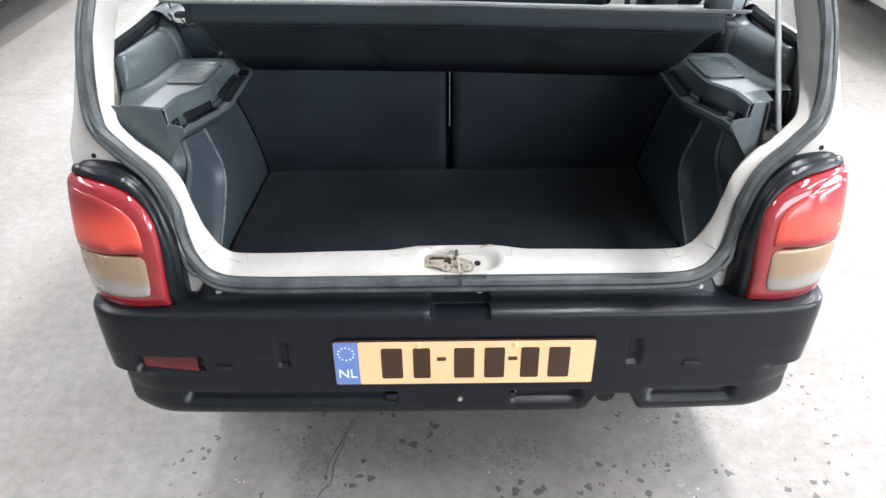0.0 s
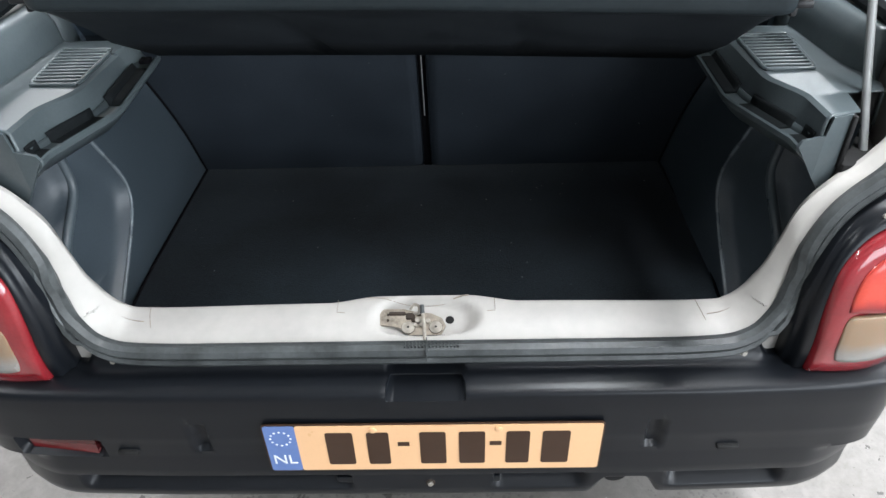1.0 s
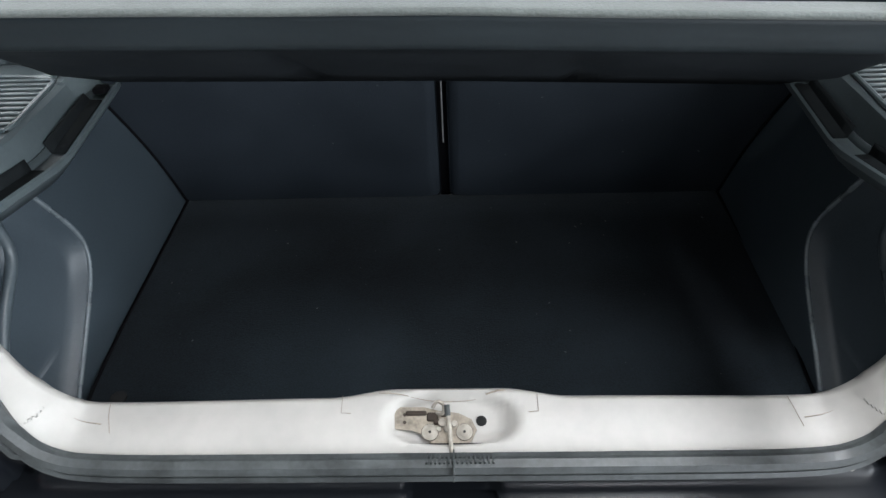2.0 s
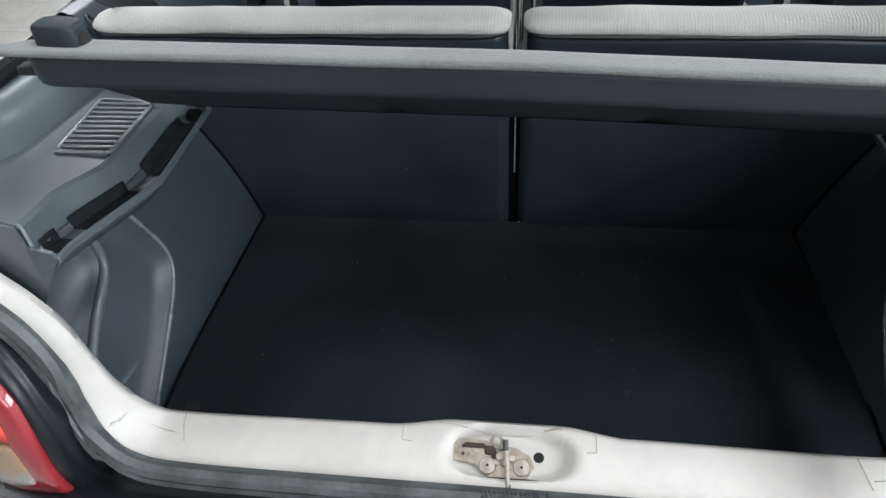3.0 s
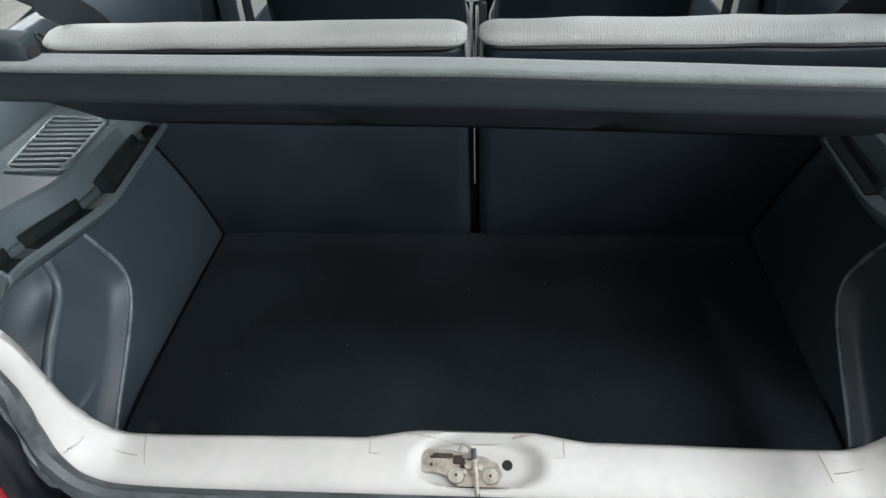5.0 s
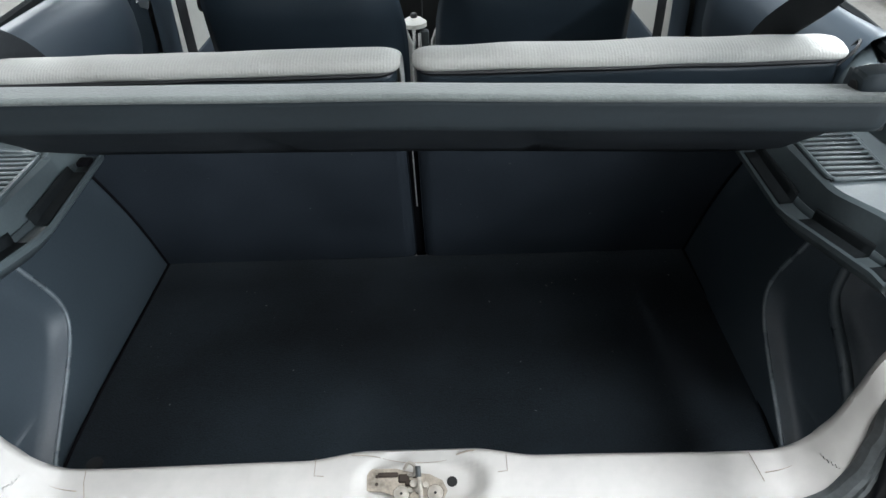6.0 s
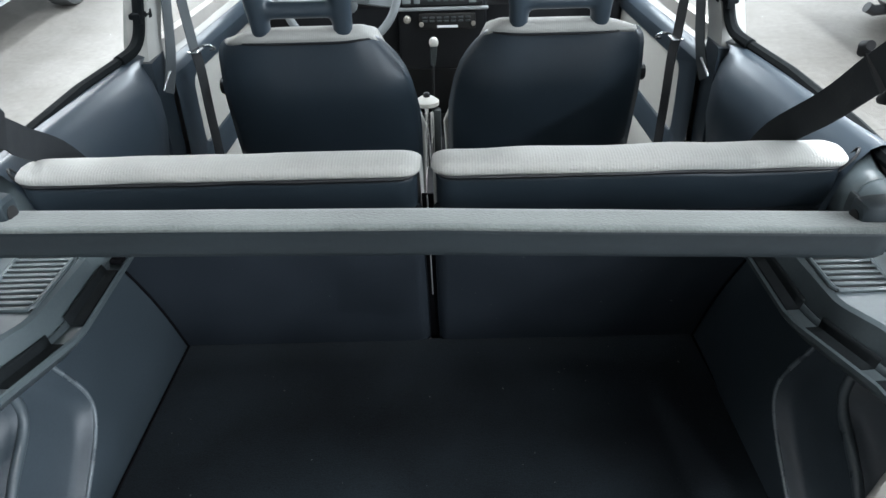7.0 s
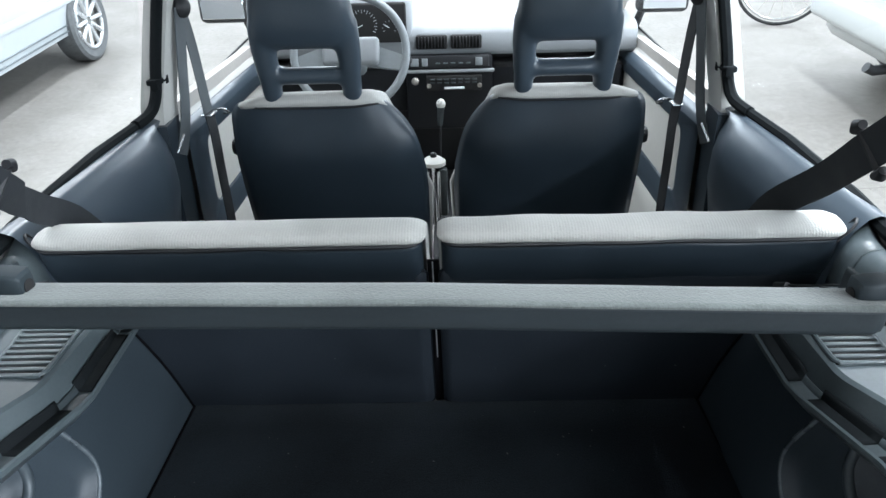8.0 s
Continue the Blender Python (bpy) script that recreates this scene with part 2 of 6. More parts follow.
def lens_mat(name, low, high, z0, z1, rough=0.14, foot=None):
    """Lens whose tint changes from low at its bottom to high at its top."""
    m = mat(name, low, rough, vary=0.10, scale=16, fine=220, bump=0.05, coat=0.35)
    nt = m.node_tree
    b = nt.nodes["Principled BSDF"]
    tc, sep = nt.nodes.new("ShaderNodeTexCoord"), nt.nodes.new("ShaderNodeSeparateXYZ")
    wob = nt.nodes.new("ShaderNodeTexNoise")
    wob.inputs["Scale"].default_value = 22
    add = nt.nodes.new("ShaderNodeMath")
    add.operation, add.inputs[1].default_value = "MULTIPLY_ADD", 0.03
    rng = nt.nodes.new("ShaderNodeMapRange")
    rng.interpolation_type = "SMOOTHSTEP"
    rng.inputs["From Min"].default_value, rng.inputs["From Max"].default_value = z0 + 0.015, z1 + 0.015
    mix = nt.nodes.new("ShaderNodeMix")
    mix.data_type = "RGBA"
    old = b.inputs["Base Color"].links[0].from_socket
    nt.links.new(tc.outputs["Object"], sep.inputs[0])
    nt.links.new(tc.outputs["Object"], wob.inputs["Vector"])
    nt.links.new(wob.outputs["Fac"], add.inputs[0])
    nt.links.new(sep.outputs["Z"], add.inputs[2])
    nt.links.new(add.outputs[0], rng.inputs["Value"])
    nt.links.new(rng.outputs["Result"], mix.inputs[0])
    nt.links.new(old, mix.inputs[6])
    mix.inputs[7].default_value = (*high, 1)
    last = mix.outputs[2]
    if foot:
        # darker band along the bottom of the lens
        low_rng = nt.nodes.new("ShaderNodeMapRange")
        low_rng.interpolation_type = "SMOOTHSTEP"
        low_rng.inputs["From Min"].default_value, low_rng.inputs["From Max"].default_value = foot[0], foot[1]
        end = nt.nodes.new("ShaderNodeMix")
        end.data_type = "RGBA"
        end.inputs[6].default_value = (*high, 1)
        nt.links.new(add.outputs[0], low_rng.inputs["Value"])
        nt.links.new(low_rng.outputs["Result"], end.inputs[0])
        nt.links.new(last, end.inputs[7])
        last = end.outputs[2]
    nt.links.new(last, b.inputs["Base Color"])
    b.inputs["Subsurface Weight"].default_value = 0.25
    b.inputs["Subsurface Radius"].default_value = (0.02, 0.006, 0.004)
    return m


RED = mat("red_lamp_lens", (0.24, 0.016, 0.022), 0.10, vary=0.14, scale=18, fine=200, bump=0.02, coat=0.8)
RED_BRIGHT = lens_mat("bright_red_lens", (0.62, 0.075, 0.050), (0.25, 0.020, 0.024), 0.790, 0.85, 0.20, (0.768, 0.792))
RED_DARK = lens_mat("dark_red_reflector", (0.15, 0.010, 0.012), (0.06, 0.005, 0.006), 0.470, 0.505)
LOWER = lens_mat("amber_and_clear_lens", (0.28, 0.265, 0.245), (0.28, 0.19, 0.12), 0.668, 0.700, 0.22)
YELLOW = mat("yellow_plate_sheet", (0.80, 0.485, 0.265), 0.35, vary=0.03, scale=9, fine=200, bump=0.02)
BLUE = mat("blue_plate_band", (0.125, 0.205, 0.45), 0.35, vary=0.08, bump=0.02)
INK = mat("dark_brown_plate_ink", (0.045, 0.022, 0.012), 0.4, vary=0.1, bump=0.0)
PALE_INK = mat("pale_plate_ink", (0.75, 0.78, 0.80), 0.4, vary=0.05, bump=0.0)
CHROME = mat("bright_metal", (0.72, 0.73, 0.74), 0.22, metal=1.0, vary=0.1, bump=0.02)
# pale colour in place of the rail's metal glint
RAIL_GLINT = mat("pale_rail_glint", (0.34, 0.34, 0.34), 0.3, metal=0.3, vary=0.08, bump=0.02)
STRUT = mat("grey_strut_enamel", (0.34, 0.35, 0.35), 0.4, metal=0.3, vary=0.1, bump=0.03)
STEEL = mat("dull_zinc_steel", (0.42, 0.40, 0.36), 0.45, metal=0.8, vary=0.25, scale=30, bump=0.08)
PRIMER = mat("dusty_beige_metal", (0.29, 0.25, 0.20), 0.6, metal=0.1, vary=0.45, scale=45, fine=240, bump=0.12)
DUST = mat("dusty_zinc", (0.34, 0.31, 0.265), 0.5, metal=0.2, vary=0.35, scale=70, bump=0.1)
RUST = mat("dark_rust", (0.035, 0.024, 0.017), 0.8, vary=0.4, scale=60, bump=0.1)
HOLE = mat("dark_hole", (0.006, 0.006, 0.006), 0.8, vary=0.1, bump=0.0)
CONSOLE = mat("black_console_plastic", (0.006, 0.007, 0.009), 0.5, vary=0.2, bump=0.03, spec=0.25)
DASH = mat("pale_grey_dashboard", (0.225, 0.240, 0.250), 0.5, vary=0.07, scale=6, fine=260, bump=0.06, bump_scale=700)
CREAM = mat("cream_painted_metal", (0.52, 0.52, 0.49), 0.4, vary=0.05, bump=0.02)
WHEEL_GREY = mat("grey_steering_plastic", (0.20, 0.22, 0.23), 0.45, vary=0.08, bump=0.05)
TYRE = mat("tyre_rubber", (0.025, 0.026, 0.027), 0.8, vary=0.25, scale=25, bump=0.15)
# tyre made paler, the glare over it put into its colour
HAZED_TYRE = mat("hazed_grey_tyre", (0.085, 0.090, 0.094), 0.75, vary=0.3, scale=25, bump=0.15)
SILVER = mat("silver_wheel_paint", (0.50, 0.51, 0.52), 0.3, metal=0.6, vary=0.06, bump=0.02)
CONCRETE = concrete_mat("stained_concrete")
WALL = mat("white_hall_paint", (0.34, 0.34, 0.34), 0.8, vary=0.06, scale=0.8, fine=30, bump=0.05)
CEIL = mat("white_ceiling_sheet", (0.72, 0.73, 0.73), 0.7, vary=0.05, scale=0.6, fine=20, bump=0.04)
GLASS = glass_mat("clear_glass", (0.93, 0.96, 0.95))
MIRROR = mat("mirror_glass", (0.85, 0.87, 0.88), 0.02, metal=1.0, vary=0.01, spread=0.0, bump=0.0)
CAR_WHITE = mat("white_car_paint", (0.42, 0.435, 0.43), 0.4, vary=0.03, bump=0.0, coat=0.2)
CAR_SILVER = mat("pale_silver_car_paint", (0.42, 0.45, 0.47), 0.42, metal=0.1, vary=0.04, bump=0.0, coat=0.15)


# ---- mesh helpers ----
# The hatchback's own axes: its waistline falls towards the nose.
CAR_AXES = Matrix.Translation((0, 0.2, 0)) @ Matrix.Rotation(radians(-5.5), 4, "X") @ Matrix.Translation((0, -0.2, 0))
HALL_AXES = Matrix.Identity(4)
axes = HALL_AXES


def part(name, bm, material, parent=None, label="", smooth=True, angle=38):
    """Link a bmesh as one mesh object, under a thing or a part if one is given."""
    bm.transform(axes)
    bmesh.ops.recalc_face_normals(bm, faces=bm.faces)
    me = bpy.data.meshes.new(name)
    bm.to_mesh(me)
    bm.free()
    me.materials.append(material)
    if smooth:
        me.shade_smooth()
        me.set_sharp_from_angle(angle=radians(angle))
    ob = new(name, me)
    if parent is not None:
        ob.parent = parent
        if parent.parent is None:
            ob.matrix_parent_inverse = parent.matrix_basis.inverted()
    if label:
        ob["label"] = label
    return ob


def thing(name, base, label, category, group="", kind=""):
    ob = new(name)
    ob.empty_display_size = 0.05
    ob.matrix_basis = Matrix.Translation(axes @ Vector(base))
    return tagged(ob, label, category, group, kind)


def thick(ob, t, offset=1.0):
    m = ob.modifiers.new("thickness", "SOLIDIFY")
    m.thickness, m.offset = t, offset
    return ob


def curve(pts, n=6):
    """A smooth line through the points, n steps between two."""
    pts = [Vector(p) for p in pts]
    out = []
    for i in range(len(pts) - 1):
        a, b, c, d = pts[max(i - 1, 0)], pts[i], pts[i + 1], pts[min(i + 2, len(pts) - 1)]
        for k in range(n):
            t = k / n
            out.append(0.5 * ((2 * b) + (c - a) * t + (2 * a - 5 * b + 4 * c - d) * t * t + (3 * b - a - 3 * c + d) * t ** 3))
    return out + [pts[-1]]


def sheet(bm, rows, loop=False):
    vs = [[bm.verts.new(p) for p in r] for r in rows]
    for i in range(len(vs) - 1):
        n = len(vs[i])
        for j in range(n if loop else n - 1):
            k = (j + 1) % n
            bm.faces.new((vs[i][j], vs[i][k], vs[i + 1][k], vs[i + 1][j]))
    return vs


def loft(bm, rings):
    """A closed solid through rings of equal length."""
    vs = sheet(bm, rings, loop=True)
    bm.faces.new(vs[0][::-1])
    bm.faces.new(vs[-1])
    return vs


def tube(bm, pts, r, seg=8, closed=False, squash=1.0, up=(0, 0, 1)):
    pts = [Vector(p) for p in pts]
    n = len(pts)
    rings = []
    for i, p in enumerate(pts):
        a = pts[(i - 1) % n] if closed or i else pts[0]
        b = pts[(i + 1) % n] if closed or i < n - 1 else pts[-1]
        d = (b - a).normalized()
        u = Vector(up)
        u = (u - d * u.dot(d))
        u = u.normalized() if u.length > 1e-4 else d.orthogonal().normalized()
        v = d.cross(u)
        rr = r[i] if isinstance(r, (list, tuple)) else r
        rings.append([p + u * rr * squash * math.sin(2 * math.pi * k / seg) + v * rr * math.cos(2 * math.pi * k / seg) for k in range(seg)])
    if closed:
        sheet(bm, rings + [rings[0]], loop=True)
        bmesh.ops.remove_doubles(bm, verts=bm.verts, dist=1e-6)
    else:
        loft(bm, rings)


def rbox(bm, centre, size, r=0.004, seg=2, turn=None):
    """A box with rounded edges."""
    m = Matrix.Translation(centre) @ (turn or Matrix.Identity(4)) @ Matrix.Diagonal((*size, 1))
    got = bmesh.ops.create_cube(bm, size=1.0, matrix=m)
    if r:
        edges = {e for v in got["verts"] for e in v.link_edges}
        bmesh.ops.bevel(bm, geom=list(edges), offset=min(r, min(size) * 0.45), segments=seg, affect="EDGES", profile=0.5)


def prism(bm, outline, y0, y1, put):
    """Extrude an outline between two depths; put(a, b, depth) gives the place."""
    lo = [bm.verts.new(put(a, b, y0)) for a, b in outline]
    hi = [bm.verts.new(put(a, b, y1)) for a, b in outline]
    bm.faces.new(lo)
    bm.faces.new(hi[::-1])
    n = len(outline)
    for i in range(n):
        bm.faces.new((lo[i], hi[i], hi[(i + 1) % n], lo[(i + 1) % n]))


def disc(bm, centre, axis, r, depth, seg=14, dome=0.0):
    c, a = Vector(centre), Vector(axis).normalized()
    u = a.orthogonal().normalized()
    v = a.cross(u)
    ring = lambda rr, h: [c + a * h + (u * math.cos(2 * math.pi * k / seg) + v * math.sin(2 * math.pi * k / seg)) * rr for k in range(seg)]
    rings = [ring(r, 0), ring(r, depth * 0.8), ring(r * 0.88, depth)]
    if dome:
        rings += [ring(r * 0.6, depth + dome * 0.75), ring(r * 0.25, depth + dome)]
    loft(bm, rings)


def step(x, a, b):
    """Smooth rise from 0 at a to 1 at b."""
    t = min(1, max(0, (x - a) / (b - a)))
    return t * t * (3 - 2 * t)


def lerp(x, table):
    """Straight-line reading of a table of (x, value)."""
    if x <= table[0][0]:
        return table[0][1]
    for (a, va), (b, vb) in zip(table, table[1:]):
        if x <= b:
            return va + (vb - va) * (x - a) / (b - a)
    return table[-1][1]


# ---- hall ----
def hall():
    bm = bmesh.new()
    rbox(bm, (0, (HALL_Y0 + HALL_Y1) / 2, -0.1), (2 * HALL_X, HALL_Y1 - HALL_Y0, 0.2), 0)
    floor = tagged(part("floor", bm, CONCRETE, smooth=False), "pale stained concrete hall floor with dark aggregate specks", "floor", kind="structure")
    bm = bmesh.new()
    for line in ([(-0.25, 0.42), (-0.262, 0.345), (-0.29, 0.29), (-0.30, 0.25), (-0.312, 0.18), (-0.318, 0.13), (-0.345, 0.08), (-0.35, -0.10)],
                 [(-0.272, 0.34), (-0.30, 0.28), (-0.322, 0.21), (-0.330, 0.15)],
                 [(-4.2, 2.70), (-3.0, 2.66), (-2.37, 2.62), (-2.15, 2.61)], [(1.80, 2.66), (1.96, 2.64), (2.37, 2.68), (3.0, 2.74)]):
        pts = curve([(x, y, 0.0) for x, y in line], 8)
        left, right = [], []
        for i, p in enumerate(pts):
            w = 0.0022 + 0.0016 * noise.noise(p * 22)
            off = Vector((0.012 * noise.noise(p * 9), 0.010 * noise.noise(p * 13 + Vector((3, 1, 0))), 0.0008))
            d = (pts[min(i + 1, len(pts) - 1)] - pts[max(i - 1, 0)]).normalized()
            nrm = Vector((-d.y, d.x, 0)) * max(w, 0.0008)
            left.append(p + off + nrm)
            right.append(p + off - nrm)
        sheet(bm, [left, right])
    part("crack", bm, mat("crack_dirt", (0.13, 0.12, 0.11), 0.9, vary=0.3, scale=40, bump=0.1), floor, "hairline crack filled with dirt", smooth=False)
    t = 0.2
    x0, x1, y0, y1 = -HALL_X, HALL_X, HALL_Y0, HALL_Y1
    ym = (y0 + y1) / 2
    walls = {"wall_north": [((q * (HALL_X + t + 2.85) / 2, y1 + t / 2, HALL_Z / 2), (HALL_X + t - 2.85, t, HALL_Z)) for q in (-1, 1)] +
             [((0, y1 + t / 2, WINDOW_Z0 / 2), (5.7, t, WINDOW_Z0)), ((0, y1 + t / 2, (HALL_Z + WINDOW_Z1) / 2), (5.7, t, HALL_Z - WINDOW_Z1))],
             "wall_west": [((x0 - t / 2, ym, HALL_Z / 2), (t, y1 - y0, HALL_Z))],
             "wall_south": [((-3.45, y0 - t / 2, HALL_Z / 2), (11.3, t, HALL_Z)), ((8.55, y0 - t / 2, HALL_Z / 2), (1.3, t, HALL_Z)),
                            ((5.05, y0 - t / 2, WINDOW_Z0 / 2), (5.7, t, WINDOW_Z0)), ((5.05, y0 - t / 2, (HALL_Z + WINDOW_Z1) / 2), (5.7, t, HALL_Z - WINDOW_Z1))],
             "wall_east": [((x1 + t / 2, 0.5, HALL_Z / 2), (t, 2.5, HALL_Z)), ((x1 + t / 2, (7.45 + y1) / 2, HALL_Z / 2), (t, y1 - 7.45, HALL_Z)), ((x1 + t / 2, (y0 - 6.45) / 2, HALL_Z / 2), (t, -6.45 - y0, HALL_Z)),
                           ((x1 + t / 2, 4.6, WINDOW_Z0 / 2), (t, 5.7, WINDOW_Z0)), ((x1 + t / 2, 4.6, (HALL_Z + WINDOW_Z1) / 2), (t, 5.7, HALL_Z - WINDOW_Z1)),
                           ((x1 + t / 2, -3.6, WINDOW_Z0 / 2), (t, 5.7, WINDOW_Z0)), ((x1 + t / 2, -3.6, (HALL_Z + WINDOW_Z1) / 2), (t, 5.7, HALL_Z - WINDOW_Z1))]}
    for name, boxes in walls.items():
        bm = bmesh.new()
        for c, size in boxes:
            rbox(bm, c, size, 0)
        tagged(part(name, bm, WALL, smooth=False), "plain grey white painted hall wall", "wall", kind="structure")
    # frames of the added, unseen windows
    for k, (cx, cy, turn) in enumerate(((5.05, y0 - 0.1, 0), (x1 + 0.1, -3.6, 90), (x1 + 0.1, 4.6, 90), (0, y1 + 0.1, 0))):
        m = Matrix.Translation((cx, cy, 0)) @ Matrix.Rotation(radians(turn), 4, "Z")
        win = thing("window_%d" % (k + 1), (cx, cy, WINDOW_Z0), "wide white framed hall window, unseen, added to let light in", "window", kind="structure")
        for j in range(5):
            bm = bmesh.new()
            rbox(bm, (-2.82 + 1.41 * j, 0, (WINDOW_Z0 + WINDOW_Z1) / 2), (0.06, 0.06, WINDOW_Z1 - WINDOW_Z0), 0.005)
            bm.transform(m)
            part("mullion", bm, CEIL, win)
        for z in (WINDOW_Z0 + 0.03, WINDOW_Z1 - 0.03):
            bm = bmesh.new()
            rbox(bm, (0, 0, z), (5.7, 0.062, 0.06), 0.005)
            bm.transform(m)
            part("rail", bm, CEIL, win)
    bm = bmesh.new()
    rbox(bm, (0, (HALL_Y0 + HALL_Y1) / 2, HALL_Z + 0.1), (2 * HALL_X + 0.4, HALL_Y1 - HALL_Y0 + 0.4, 0.2), 0)
    tagged(part("ceiling", bm, CEIL, smooth=False), "plain white hall ceiling", "ceiling", kind="structure")
    for x, y, _ in STRIPS:
        lamp = thing("ceiling_light", (x, y, HALL_Z), "long white strip light fixed to the hall ceiling", "ceiling light", "hall strip lights")
        bm = bmesh.new()
        rbox(bm, (x, y, HALL_Z - 0.05), (0.42, 5.5, 0.1), 0.01)
        part("frame", bm, CEIL, lamp)


hall()

# ---- the hatchback: an open boot seen from behind ----
car = thing("car", (0, 1.6, 0), "small white hatchback with its boot open, black bumper", "car")
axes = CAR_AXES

# Opening of the tailgate: seal line, inner edge of the jamb and edge of the outer skin, half of it.
OPENING = [
    ((0.00, 0.052, 0.646), (0.00, 0.124, 0.676), (0.00, 0.080, 0.560)),
    ((0.20, 0.052, 0.646), (0.20, 0.124, 0.675), (0.20, 0.080, 0.560)),
    ((0.40, 0.054, 0.646), (0.41, 0.123, 0.673), (0.42, 0.082, 0.560)),
    ((0.472, 0.058, 0.657), (0.462, 0.117, 0.688), (0.53, 0.085, 0.570)),
    ((0.507, 0.066, 0.694), (0.487, 0.106, 0.735), (0.62, 0.088, 0.620)),
    ((0.523, 0.077, 0.742), (0.501, 0.103, 0.790), (0.68, 0.090, 0.700)),
    ((0.531, 0.083, 0.800), (0.513, 0.101, 0.846), (0.695, 0.092, 0.780)),
    ((0.556, 0.087, 0.860), (0.542, 0.105, 0.884), (0.700, 0.094, 0.850)),
    ((0.605, 0.091, 0.912), (0.590, 0.117, 0.919), (0.700, 0.100, 0.915)),
    ((0.641, 0.104, 0.958), (0.622, 0.140, 0.958), (0.686, 0.118, 0.975)),
    ((0.656, 0.155, 1.050), (0.646, 0.240, 1.040), (0.688, 0.175, 1.050)),
    ((0.650, 0.208, 1.145), (0.634, 0.285, 1.130), (0.672, 0.225, 1.155)),
    ((0.600, 0.325, 1.355), (0.588, 0.400, 1.345), (0.625, 0.345, 1.370)),
    ((0.550, 0.360, 1.420), (0.540, 0.430, 1.405), (0.560, 0.375, 1.445)),
    ((0.30, 0.368, 1.438), (0.30, 0.438, 1.425), (0.30, 0.385, 1.462)),
    ((0.00, 0.370, 1.440), (0.00, 0.440, 1.428), (0.00, 0.388, 1.465)),
]
LINES = [curve([k[i] for k in OPENING], 30) for i in range(3)]


def mirrored(line):
    return [Vector((-p.x, p.y, p.z)) for p in line[::-1]] + line[1:]


def sill_dent(x, v):
    """Depth of the pressed dish round the latch, and how far the inner edge swells out."""
    r = abs((x - 0.004) / 0.083) ** 2.6 + abs((v - 0.62) / 0.37) ** 2.6
    dent = 0.0175 * step(1 - r, 0.0, 0.55)
    swell = step(0.150 - abs(x), 0.0, 0.085)
    return dent, 0.0095 * swell


def shell():
    seal, inner, skin = (mirrored(l) for l in LINES)
    bm = bmesh.new()
    rows = []
    for v in (0.0, 0.06, 0.13, 0.18, 0.23, 0.28, 0.34, 0.42, 0.5, 0.58, 0.66, 0.73, 0.78, 0.82, 0.86, 0.90, 0.95, 1.0):
        row = []
        for s, i in zip(seal, inner):
            p = s.lerp(i, v)
            d = (i - s)
            up = d.cross(Vector((1, 0, 0)))
            up = -up.normalized() if up.length > 1e-6 else Vector((0, 0, 1))
            low = p.z < 0.70
            bulge = 0.006 * math.sin(math.pi * v) if v < 1 else 0
            p = p + Vector((-0.3 * math.copysign(1, p.x) * (0 if low else 1), -0.6, 0.6 if low else 0.0)) * bulge
            if low and abs(p.x) < 0.2:
                dent, swell = sill_dent(p.x, v)
                p = p + Vector((0, swell * v ** 2 + dent * 0.35, -dent + 0.004 * (swell / 0.0095) * v))
            row.append(p)
        rows.append(row)
    last = rows[-1]
    rows.append([p + Vector((0.006 * math.copysign(1, p.x) if p.z > 0.72 else 0, 0.012, -0.012 if p.z < 0.72 else 0.0)) for p in last])
    rows.append([p + Vector((0.02 * math.copysign(1, p.x) if p.z > 0.72 else 0, 0.014, -0.05 if p.z < 0.72 else 0.0)) for p in last])
    sheet(bm, rows)
    part("tailgate_jamb", bm, WHITE, car, "white painted metal boot jamb", angle=60)
    bm = bmesh.new()
    sheet(bm, [[a.lerp(b, f) + Vector((0, 0.004 * (1 - f), 0)) for a, b in zip(seal, skin)] for f in (0, 0.15, 0.5, 0.8, 1.0)] +
          [[b + Vector((0, 0.05, 0)) for b in skin]])
    part("rear_panel", bm, WHITE, car, "white painted rear body panel")
    # rubber seal with a bulb, a lip and ribs beside its joint
    bm = bmesh.new()
    tube(bm, [p + Vector((0, -0.004, 0.002)) for p in seal], 0.0130, 8, squash=0.85)
    tube(bm, [p + Vector((0.010 * math.copysign(1, p.x) if p.z > 0.68 else 0, -0.012, -0.010 if p.z < 0.7 else 0)) for p in seal], 0.0062, 6)
    tube(bm, [p.lerp(i, 0.09) + Vector((0, -0.003, 0.004 if p.z < 0.7 else 0)) for p, i in zip(seal, inner)], 0.0055, 6)
    for k in range(16):
        x = -0.026 + 0.0052 * k
        rbox(bm, (x, 0.0485, 0.6585), (0.0022, 0.012, 0.005), 0)
    rbox(bm, (0.006, 0.042, 0.655), (0.0016, 0.034, 0.016), 0)
    part("rubber_seal", bm, RUBBER, car, "grey black rubber boot seal")
    # seams of sealant on the sill
    for x, w in ((-0.418, 1), (0.415, 1)):
        bm = bmesh.new()
        tube(bm, [(x - 0.003 * w, 0.121, 0.6760), (x, 0.105, 0.6735), (x + 0.006 * w, 0.085, 0.6655)], 0.0005, 5)
        part("seam", bm, PRIMER, car)
    for s in (-1, 1):
        run = [(a, b) for a, b in zip(LINES[0], LINES[1]) if 0.418 < a.x and a.z < 0.700]
        pts = []
        for k, (a, b) in enumerate(run):
            v = 0.66 + 0.20 * k / len(run)
            p = a.lerp(b, v)
            if p.z < 0.696:
                p = p + Vector((0, -0.6, 0.6)) * (0.006 * math.sin(math.pi * v) + 0.0004)
                pts.append(Vector((s * p.x, p.y, p.z)))
        bm = bmesh.new()
        pts = pts[:int(len(pts) * 0.55)]
